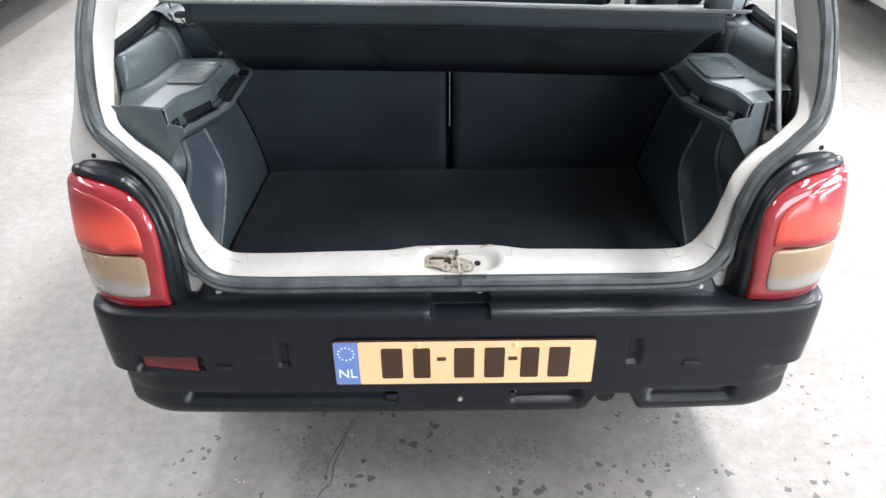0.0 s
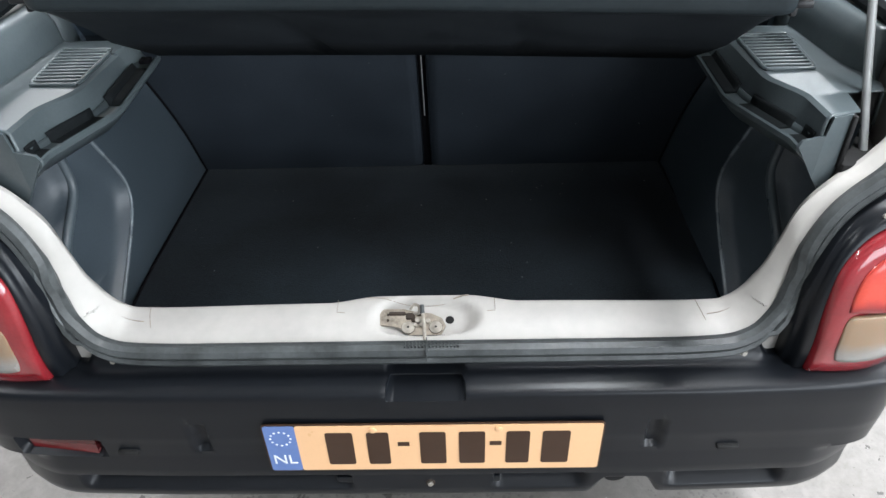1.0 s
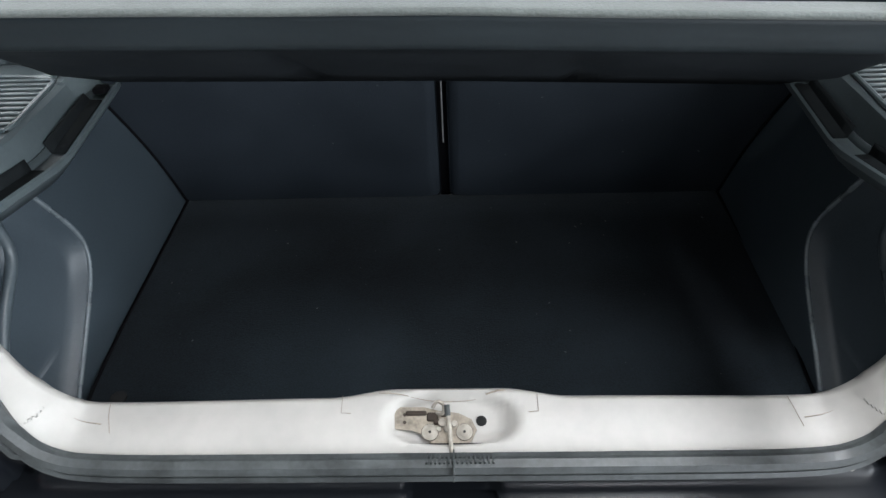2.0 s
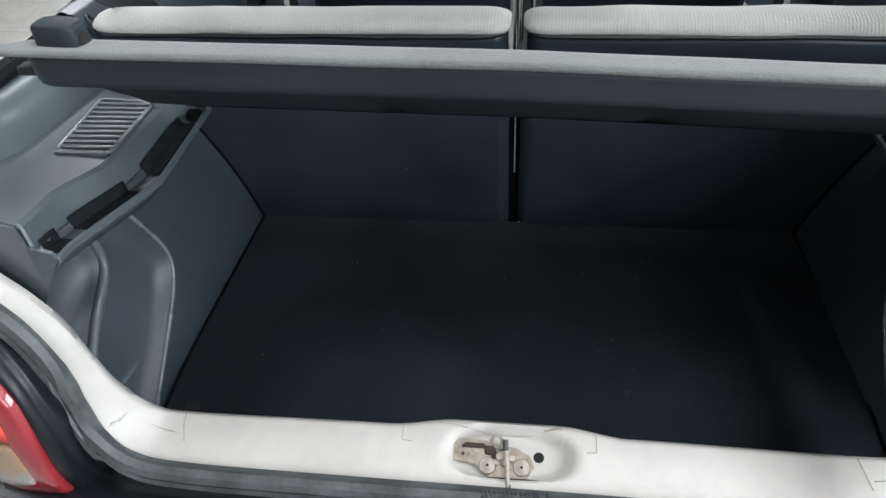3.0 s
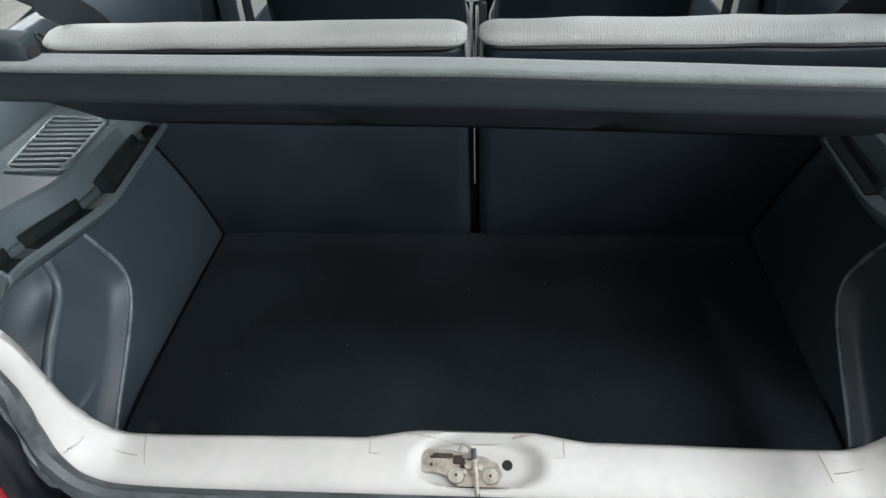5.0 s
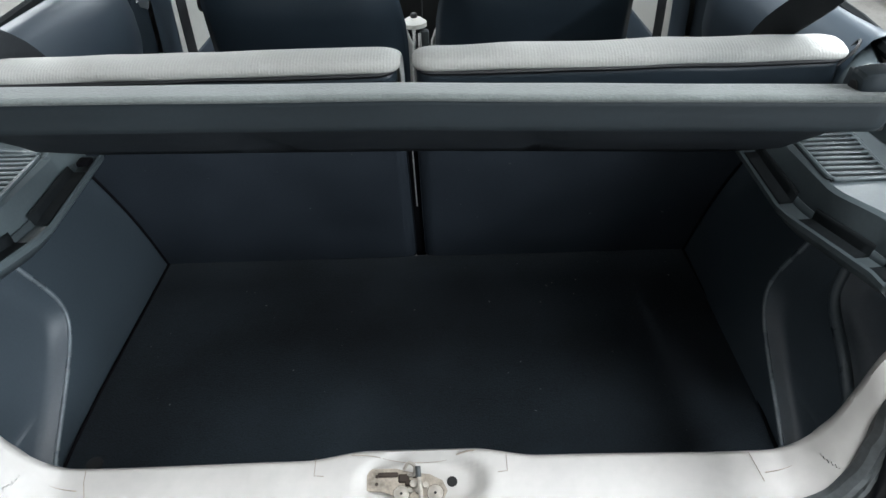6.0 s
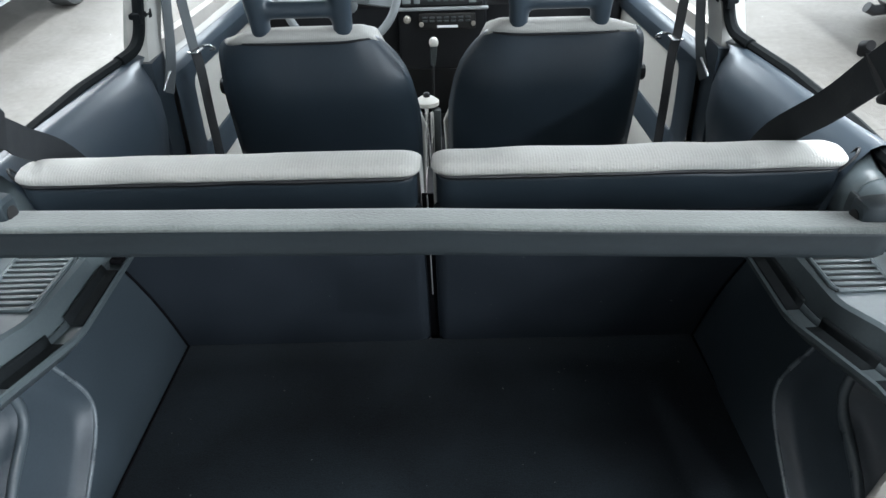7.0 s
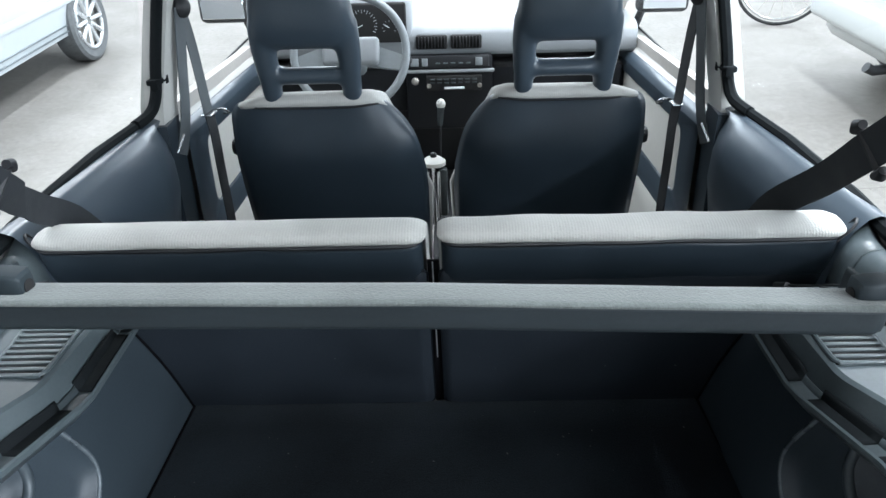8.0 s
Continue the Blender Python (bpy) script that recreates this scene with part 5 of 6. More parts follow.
def front_seat(s, cx, y0):
    """Bucket backrest seen from behind, pale shoulder band, open headrest on two posts."""
    seat = thing("front_seat", (cx, y0 + 0.2, 0.35), "dark vinyl front seat with pale shoulder band and open headrest", "car seat", "front seats")
    lean = Matrix.Translation((cx, y0 + 0.10, 0.50)) @ Matrix.Rotation(radians(14), 4, "X")
    outer, inner = s, -s

    def width(h):
        """Half widths towards the door and towards the tunnel at a height up the back."""
        a = lerp(h, [(0.0, 0.252), (0.20, 0.258), (0.35, 0.261), (0.48, 0.262), (0.535, 0.262), (0.548, 0.2605), (0.558, 0.2575), (0.567, 0.252), (0.574, 0.245), (0.579, 0.236), (0.583, 0.224), (0.60, 0.205), (0.63, 0.16)])
        b = lerp(h, [(0.0, 0.210), (0.20, 0.221), (0.30, 0.223), (0.38, 0.219), (0.44, 0.208), (0.50, 0.189), (0.54, 0.170), (0.565, 0.152), (0.60, 0.115), (0.63, 0.07)])
        return a, b

    def back(u, h, f):
        a, b = width(h)
        x = (u * a * outer if u > 0 else -u * b * inner)
        round_off = 0.040 * abs(u) ** 6 if u > 0 else 0.060 * abs(u) ** 3.6
        h -= (0.008 if u > 0 else 0.035) * abs(u) ** 9 * step(h, 0.45, 0.58)
        return lean @ Vector((x, round_off + f, h))
    us = [-1 + 2 * i / 28 for i in range(29)]
    hs = [0.0, 0.08, 0.16, 0.24, 0.32, 0.38, 0.42, 0.45, 0.475, 0.50, 0.52, 0.535, 0.548, 0.558, 0.567, 0.574, 0.580]
    bm = bmesh.new()
    sheet(bm, [[back(u, h, -0.016 * math.sin(math.pi * min(1, h / 0.62)) + 0.034 * step(h, 0.43, 0.60)) for u in us] for h in hs])
    thick(part("backrest", bm, SEAT_VINYL, seat, "dark blue vinyl backrest", angle=70), 0.02, -1)
    bm = bmesh.new()
    tube(bm, [back(u, 0.577, 0.017) for u in us[3:-3]], 0.0022, 6)
    part("piping", bm, BLACK, seat)
    bm = bmesh.new()
    rows = [[back(u, 0.579 + (h - 0.579) * (1 - abs(u) ** 8) if h > 0.579 else h, f * (1 - 0.75 * abs(u) ** 5) + 0.004) for u in [v * (1 if h > 0.575 else 0.84 if h > 0.4 else 1.05) for v in us]] for h, f in ((0.579, 0.018), (0.590, 0.021), (0.598, 0.028), (0.601, 0.040), (0.599, 0.055), (0.588, 0.080), (0.57, 0.11), (0.45, 0.12), (0.30, 0.11), (0.0, 0.11))]
    sheet(bm, rows)
    thick(part("front_pad", bm, FABRIC, seat, "pale grey woven front and shoulder", angle=80), 0.01, -1)
    # headrest: one moulded shell with an opening between two legs
    def hp(x, h, d):
        return lean @ Vector((x + 0.047 * outer, 0.030 + d, h))
    bm = bmesh.new()
    for q in (-1, 1):
        rings = []
        for x, h, r in ((0.096, 0.580, 0.022), (0.096, 0.600, 0.024), (0.097, 0.640, 0.025), (0.098, 0.680, 0.028), (0.098, 0.720, 0.030), (0.094, 0.780, 0.032)):
            rings.append([hp(q * x + r * math.copysign(abs(math.cos(a)) ** 0.7, math.cos(a)), h, (0.022 + 0.4 * (r - 0.02)) * math.sin(a) + 0.02) for a in [2 * math.pi * j / 16 for j in range(16)]])
        loft(bm, rings)
    for lo, hi, wl, wh, d in ((0.626, 0.668, 0.105, 0.105, 0.022), (0.714, 0.900, 0.129, 0.104, 0.044)):
        rings = []
        n = 12
        for k in range(n + 1):
            f = k / n
            e = math.sin(math.pi * f) ** 0.35 if 0 < f < 1 else 0.15
            w = wl + (wh - wl) * f
            h = lo + (hi - lo) * f
            rings.append([hp((w - 0.03 * (1 - e)) * math.copysign(abs(math.cos(a)) ** 0.45, math.cos(a)), h, d * e * math.copysign(abs(math.sin(a)) ** 0.7, math.sin(a)) + 0.02) for a in [2 * math.pi * j / 28 for j in range(28)]])
        loft(bm, rings)
    head = part("headrest", bm, VINYL_BLUE, seat, "blue grey padded headrest with an opening", angle=180)
    blend = head.modifiers.new("blend", "REMESH")
    blend.mode, blend.voxel_size, blend.use_smooth_shade = "VOXEL", 0.005, True
    soft = head.modifiers.new("soft", "SMOOTH")
    soft.factor, soft.iterations = 0.5, 22
    bm = bmesh.new()
    rbox(bm, (cx, y0 + 0.36, 0.47), (0.45, 0.46, 0.14), 0.04, 3)
    part("seat_cushion", bm, FABRIC, seat, "pale woven seat cushion")
    bm = bmesh.new()
    rbox(bm, (cx, y0 + 0.36, 0.375), (0.36, 0.36, 0.06), 0.01)
    part("seat_base", bm, BLACK, seat)
    bm = bmesh.new()
    disc(bm, back(1.02, 0.42, 0.06), (outer, 0, 0), 0.022, 0.025, 14)
    part("recliner_knob", bm, BLACK, seat, "black recliner knob")


front_seat(-1, -0.262, 1.22)
front_seat(1, 0.250, 1.25)


# ---- cabin ----
def quarter_trim(s):
    """Rounded vinyl trim below the rear side window, ahead of the boot."""
    sec = [(0.668, 1.070), (0.655, 1.072), (0.640, 1.066), (0.622, 1.046), (0.608, 1.015), (0.598, 0.97), (0.596, 0.92), (0.604, 0.87), (0.612, 0.82), (0.612, 0.62), (0.615, 0.40)]
    rows = []
    for y in (0.50, 0.60, 0.72, 0.85, 0.98, 1.06, 1.10):
        f = step(y, 1.02, 1.11)
        rows.append([Vector((s * (x + 0.030 * f * (1 if z < 1.06 else 0)), y, z + 0.006 * (y - 0.5))) for x, z in sec])
    bm = bmesh.new()
    sheet(bm, rows)
    part("quarter_trim", bm, VINYL_BLUE, car, "blue grey padded vinyl quarter trim", angle=70)
    # pillar behind the door: painted metal with a dark lower cover
    bm = bmesh.new()
    loft(bm, [[Vector((s * x, y, z)) for x, y in ((0.640 - t, y0), (0.690 - t, y0 - 0.005), (0.690 - t, y1 + 0.01), (0.640 - t, y1))]
              for z, t, y0, y1 in ((1.05, 0.0, 1.115, 1.205), (1.10, 0.006, 1.118, 1.208), (1.25, 0.03, 1.150, 1.240), (1.50, 0.075, 1.20, 1.29))])
    pil = part("door_pillar", bm, CREAM, car, "cream painted metal door pillar", angle=30)
    bm = bmesh.new()
    loft(bm, [[Vector((s * x, y, z)) for x, y in ((0.628, 1.100), (0.69, 1.085), (0.69, 1.215), (0.640, 1.21))] for z in (0.35, 0.7, 0.95, 1.055)])
    part("pillar_cover", bm, VINYL, pil, "dark vinyl pillar cover", angle=30)
    # rubber up the front edge of the rear side window, and the catch that lets it open
    bm = bmesh.new()
    tube(bm, curve([(s * 0.662, 1.02, 1.082), (s * 0.652, 1.085, 1.092), (s * 0.643, 1.112, 1.125), (s * 0.634, 1.128, 1.20), (s * 0.610, 1.165, 1.36), (s * 0.59, 1.19, 1.47)], 5), 0.0125, 8)
    part("window_rubber", bm, PAD, car, "black window rubber")
    bm = bmesh.new()
    rbox(bm, (s * 0.640, 1.124, 1.155), (0.030, 0.052, 0.014), 0.005)
    rbox(bm, (s * 0.636, 1.100, 1.151), (0.018, 0.014, 0.024), 0.004)
    rbox(bm, (s * 0.632, 1.150, 1.155), (0.016, 0.018, 0.024), 0.004)
    part("window_catch", bm, PAD, car, "black window catch")


def door_inside(s):
    """Door seen from the cabin: painted top, vinyl lining as a frame round a pale insert, painted lower panel."""
    ys = (1.215, 1.3, 1.5, 1.7, 1.9, 2.12)

    def belt(y):
        return 1.028 + 0.062 * (y - 1.215)
    bm = bmesh.new()
    sheet(bm, [[Vector((s * x, y, z)) for x, z in ((0.697, 0.86), (0.697, belt(y) - 0.004), (0.690, belt(y)), (0.672, 1.022 + 0.55 * (belt(y) - 1.022) + 0.006), (0.655, 1.030), (0.648, 1.018))] for y in ys])
    door = part("door", bm, CREAM, car, "cream painted door with a vinyl framed pale insert", angle=60)
    # lining: rolled top edge, then a frame with rounded corners
    bm = bmesh.new()
    sheet(bm, [[Vector((s * x, y, z)) for x, z in ((0.651, 1.023), (0.643, 1.020), (0.634, 1.008), (0.629, 0.994))] for y in ys])

    def corners(y0, y1, z0, z1, r, x):
        pts = []
        for cy, cz, a0 in ((y1 - r, z1 - r, 0), (y0 + r, z1 - r, 90), (y0 + r, z0 + r, 180), (y1 - r, z0 + r, 270)):
            for k in range(7):
                a = radians(a0 + 15 * k)
                pts.append(Vector((s * x, cy + r * math.cos(a), cz + r * math.sin(a))))
        return pts + pts[:1]
    sheet(bm, [corners(1.212, 2.12, 0.682, 0.994, 0.004, 0.629), corners(1.334, 2.06, 0.763, 0.957, 0.034, 0.628), corners(1.337, 2.057, 0.766, 0.954, 0.032, 0.631), corners(1.338, 2.056, 0.767, 0.953, 0.031, 0.638)])
    part("door_lining", bm, VINYL_BLUE, door, "blue grey vinyl lining frame", angle=50)
    bm = bmesh.new()
    rbox(bm, (s * 0.641, 1.70, 0.86), (0.010, 0.76, 0.215), 0.001, 1)
    part("door_insert", bm, CREAM, door, "pale grey door insert")
    bm = bmesh.new()
    sheet(bm, [[Vector((s * x, y, z)) for x, z in ((0.632, 0.684), (0.626, 0.676), (0.622, 0.62), (0.630, 0.40))] for y in (1.215, 1.4, 1.7, 2.12)])
    part("lower_panel", bm, CREAM, door, "cream painted lower door panel")
    bm = bmesh.new()
    tube(bm, [(s * 0.692, y, belt(y) + 0.001) for y in ys], 0.0042, 6)
    part("window_strip", bm, BLACK, door)


def strap(bm, pts, width, face, t=0.0012):
    """A flat band of webbing along the points; face is the way its broad side looks."""
    rows = []
    pts = curve(pts, 5)
    for i, p in enumerate(pts):
        d = (pts[min(i + 1, len(pts) - 1)] - pts[max(i - 1, 0)]).normalized()
        w = d.cross(Vector(face)).normalized()
        nrm = d.cross(w)
        rows.append([p + w * width / 2 + nrm * t, p - w * width / 2 + nrm * t, p - w * width / 2 - nrm * t, p + w * width / 2 - nrm * t])
    loft(bm, rows)


def belts(s):
    """Front belt on the door pillar, rear belt from the window pillar down behind the seat back."""
    b = thing("seat_belt", (s * 0.62, 1.2, 0.5), "grey webbing front seat belt on the door pillar", "seat belt", "seat belts")
    bm = bmesh.new()
    strap(bm, [(s * 0.592, 1.215, 1.30), (s * 0.602, 1.205, 1.20), (s * 0.620, 1.20, 1.05), (s * 0.634, 1.17, 0.965)], 0.046, (-0.97 * s, -0.10, 0.1))
    part("lap_webbing", bm, GREY_WEB, b)
    bm = bmesh.new()
    strap(bm, [(s * 0.600, 1.245, 1.29), (s * 0.598, 1.27, 1.20), (s * 0.590, 1.275, 1.04)], 0.046, (-0.97 * s, -0.12, 0.1))
    part("shoulder_webbing", bm, GREY_WEB if s < 0 else WEB, b, "grey webbing")
    bm = bmesh.new()
    strap(bm, [(s * 0.590, 1.278, 1.04), (s * 0.585, 1.28, 0.98), (s * 0.584, 1.28, 0.88), (s * 0.581, 1.28, 0.74), (s * 0.58, 1.28, 0.55)], 0.046, (-0.97 * s, -0.12, 0.05))
    part("lower_webbing", bm, WEB, b, "black webbing")
    bm = bmesh.new()
    disc(bm, (s * 0.594, 1.225, 1.300), (-s, -0.4, 0), 0.024, 0.014, 18, 0.006)
    part("anchor", bm, BLACK, b, "black anchor cover")
    bm = bmesh.new()
    rbox(bm, (s * 0.588, 1.278, 1.035), (0.026, 0.046, 0.005), 0.002)
    tube(bm, curve([(s * 0.572, 1.27, 1.047), (s * 0.548, 1.26, 1.052), (s * 0.535, 1.265, 1.042), (s * 0.552, 1.28, 1.036)], 4), 0.003, 6)
    part("tongue", bm, CHROME, b, "bright metal tongue")
    bm = bmesh.new()
    tube(bm, [(s * 0.606, 1.075, 1.000), (s * 0.600, 1.120, 1.030)], 0.003, 6)
    part("guide", bm, CHROME, b)
    r = thing("rear_seat_belt", (s * 0.53, 0.55, 1.06), "black webbing rear belt running down behind the seat back", "seat belt", "seat belts")
    if s < 0:
        run = ((0.598, 0.655, 0.985), (0.602, 0.600, 1.050), (0.593, 0.500, 1.115), (0.562, 0.400, 1.182), (0.572, 0.300, 1.290), (0.600, 0.250, 1.380))
    else:
        run = ((0.545, 0.655, 0.985), (0.547, 0.600, 1.052), (0.558, 0.500, 1.132), (0.541, 0.380, 1.220), (0.560, 0.290, 1.310), (0.590, 0.240, 1.400))
    path = [Vector((s * x, y, z)) for x, y, z in run]
    face = (-0.35 * s, -0.80, 0.50)
    bm = bmesh.new()
    strap(bm, path, 0.048, face)
    part("webbing", bm, WEB, r)
    d = (path[3] - path[2]).normalized()
    w = d.cross(Vector(face)).normalized()
    mid = path[2].lerp(path[3], 0.92 if s > 0 else 1.0) + Vector(face).normalized() * 0.002
    bm = bmesh.new()
    for q in (-1, 1):
        tube(bm, [mid + w * q * 0.031 - d * 0.012, mid + w * q * 0.034, mid + w * q * 0.031 + d * 0.012], [0.006, 0.0085, 0.006], 14)
    tube(bm, [mid + w * 0.033, mid - w * 0.033], 0.005, 6)
    part("belt_guide", bm, BLACK, r, "black plastic belt guide")
    bm = bmesh.new()
    tube(bm, curve([(s * 0.598, 0.500, 1.030), (s * 0.622, 0.505, 1.052), (s * 0.632, 0.52, 1.060), (s * 0.618, 0.53, 1.030)], 4), 0.0022, 6)
    tagged(part("seat_release_loop", bm, BLACK), "thin black release loop at the rear seat shoulder", "loop")


def dashboard():
    """Pale shelf dashboard with a dark middle stack and an instrument binnacle."""
    sec = [(2.30, 1.128), (2.20, 1.134), (2.08, 1.128), (2.03, 1.120), (2.005, 1.110), (1.995, 1.095), (1.990, 1.040), (2.00, 1.025), (2.06, 1.015)]
    bm = bmesh.new()
    sheet(bm, [[Vector((x, y, z)) for y, z in sec] for x in [-0.66 + 1.32 * i / 30 for i in range(31)]])
    dash = part("dashboard", bm, DASH, car, "pale grey plastic dashboard with dark middle stack", angle=60)
    bm = bmesh.new()
    rbox(bm, (0.34, 2.10, 0.90), (0.60, 0.16, 0.16), 0.02)
    rbox(bm, (-0.385, 2.10, 0.90), (0.53, 0.16, 0.16), 0.02)
    part("lower_shelf", bm, CONSOLE, dash, "dark lower dashboard")
    bm = bmesh.new()
    rbox(bm, (0.018, 2.03, 0.90), (0.300, 0.12, 0.26), 0.012)
    part("centre_console", bm, CONSOLE, dash, "dark middle stack")
    bm = bmesh.new()
    rbox(bm, (0, 2.29, 0.70), (1.30, 0.02, 0.82), 0.004)
    part("bulkhead", bm, BLACK, car, "dark bulkhead below the dashboard")
    # two louvred vents
    for cx in (-0.040, 0.078):
        bm = bmesh.new()
        rbox(bm, (cx, 1.990, 1.072), (0.106, 0.03, 0.046), 0.006)
        v = part("air_vent", bm, HOLE, dash, "black louvred air vent")
        for k in range(9):
            bm = bmesh.new()
            rbox(bm, (cx - 0.044 + 0.011 * k, 1.972, 1.072), (0.003, 0.012, 0.038), 0.001, 1)
            part("slat", bm, BLACK, v)
    bm = bmesh.new()
    rbox(bm, (0.020, 1.968, 1.010), (0.270, 0.02, 0.040), 0.004)
    heat = part("heater_panel", bm, BLACK, dash, "black heater panel")
    for x, w in ((-0.10, 0.028), (-0.065, 0.02), (0.12, 0.024)):
        bm = bmesh.new()
        rbox(bm, (x, 1.957, 1.010), (w, 0.006, 0.026), 0.002)
        part("switch", bm, WHEEL_GREY, heat)
    for k in range(5):
        bm = bmesh.new()
        rbox(bm, (-0.02 + 0.026 * k, 1.957, 1.006), (0.016, 0.003, 0.005), 0.001, 1)
        part("marking_bar", bm, TRIM, heat)
    bm = bmesh.new()
    rbox(bm, (0.018, 1.962, 0.979), (0.310, 0.02, 0.010), 0.003)
    part("bright_strip", bm, DASH, dash, "pale trim strip")
    bm = bmesh.new()
    rbox(bm, (0.035, 1.962, 0.940), (0.190, 0.03, 0.052), 0.004)
    radio = part("radio", bm, HOLE, dash, "black car radio with pale buttons")
    for k in range(7):
        for row in (0.953, 0.942):
            bm = bmesh.new()
            rbox(bm, (-0.040 + 0.024 * k, 1.945, row), (0.016, 0.004, 0.006), 0.001, 1)
            part("button", bm, TRIM_DARK, radio)
    bm = bmesh.new()
    rbox(bm, (0.035, 1.945, 0.924), (0.07, 0.004, 0.008), 0.001, 1)
    part("cassette_slot", bm, PALE_INK, radio)
    for x in (-0.052, 0.122):
        bm = bmesh.new()
        disc(bm, (x, 1.950, 0.932), (0, -1, 0), 0.008, 0.010, 12)
        part("dial", bm, STEEL, radio)
    bm = bmesh.new()
    disc(bm, (-0.100, 1.968, 0.945), (0, -1, 0.1), 0.013, 0.018, 16, 0.003)
    part("lighter", bm, STEEL, dash, "round metal lighter knob")
    # instrument binnacle
    bm = bmesh.new()
    rbox(bm, (-0.285, 2.06, 1.148), (0.36, 0.16, 0.150), 0.03, 4)
    hood = part("binnacle", bm, DASH, dash, "pale instrument hood")
    bm = bmesh.new()
    rbox(bm, (-0.285, 1.983, 1.140), (0.325, 0.02, 0.130), 0.018, 4)
    inst = part("instrument_panel", bm, HOLE, hood, "black instrument panel")
    for x, z, r, n in ((-0.270, 1.135, 0.050, 21), (-0.180, 1.125, 0.024, 9), (-0.375, 1.125, 0.024, 9)):
        bm = bmesh.new()
        for k in range(n):
            a = radians(-30 + 240 * k / (n - 1))
            f = 0.78 if k % 2 == 0 else 0.88
            tube(bm, [(x + r * g * math.cos(a), 1.9715, z + r * g * math.sin(a)) for g in (f, 1.0)], 0.0013, 4)
        part("dial_marks", bm, WHEEL_GREY, inst, "pale dial marks")
        bm = bmesh.new()
        a = radians(205 if r > 0.03 else 150)
        tube(bm, [(x, 1.971, z), (x + 0.8 * r * math.cos(a), 1.971, z + 0.8 * r * math.sin(a))], 0.0012, 4)
        part("pointer", bm, PALE_INK, inst, "pale pointer")
    # gear lever and the console between the seats
    bm = bmesh.new()
    rbox(bm, (-0.012, 1.85, 0.47), (0.16, 0.8, 0.10), 0.02)
    part("tunnel", bm, BLACK, car, "dark floor tunnel between the front seats")
    bm = bmesh.new()
    tube(bm, [(-0.020, 1.72, 0.60), (-0.014, 1.735, 0.78), (-0.010, 1.745, 0.90)], 0.0035, 8)
    lev = part("gear_lever", bm, BLACK, car, "black gear lever with pale knob")
    bm = bmesh.new()
    rings = []
    for k in range(9):
        f = k / 8
        r = 0.008 + 0.007 * math.sin(math.pi * min(1, 0.2 + f * 0.8)) if f < 1 else 0.004
        rings.append([Vector((-0.010 + r * math.cos(a), 1.745 + r * math.sin(a), 0.912 + 0.026 * f)) for a in [2 * math.pi * j / 14 for j in range(14)]])
    loft(bm, rings)
    part("knob", bm, CREAM, lev, "pale gear knob")
    bm = bmesh.new()
    tube(bm, [(-0.014, 1.740, 0.852), (-0.013, 1.742, 0.870), (-0.011, 1.744, 0.900), (-0.010, 1.745, 0.915)], [0.0075, 0.0095, 0.0115, 0.0120], 12)
    part("grip", bm, TRIM_DARK, lev, "dark grey gear grip")
    box = thing("handbrake_console", (-0.03, 1.45, 0.5), "grey handbrake housing and buckles between the front seats", "console")
    bm = bmesh.new()
    disc(bm, (-0.032, 1.52, 0.800), (0, 0, 1), 0.036, 0.014, 20, 0.010)
    part("cap", bm, CREAM, box, "pale domed cap")
    bm = bmesh.new()
    disc(bm, (-0.032, 1.52, 0.822), (0, 0, 1), 0.010, 0.012, 12, 0.003)
    part("button", bm, BLACK, box)
    for x in (-0.062, -0.004):
        bm = bmesh.new()
        rbox(bm, (x, 1.50, 0.72), (0.026, 0.034, 0.15), 0.008)
        part("buckle", bm, TRIM_DARK, box, "dark grey buckle")
    bm = bmesh.new()
    rbox(bm, (-0.033, 1.51, 0.70), (0.014, 0.02, 0.19), 0.004)
    part("lever_rod", bm, CHROME, box, "bright metal rod")
    for x in (-0.049, -0.017):
        bm = bmesh.new()
        rbox(bm, (x, 1.485, 0.715), (0.010, 0.008, 0.15), 0.002)
        part("side_rod", bm, CHROME, box, "bright metal rod")
    for x in (-0.064, -0.004):
        bm = bmesh.new()
        strap(bm, [(x, 1.49, 0.66), (x * 1.05, 1.46, 0.58), (x * 1.1, 1.42, 0.50)], 0.022, (1, 0, 0))
        part("stalk", bm, BLACK, box)


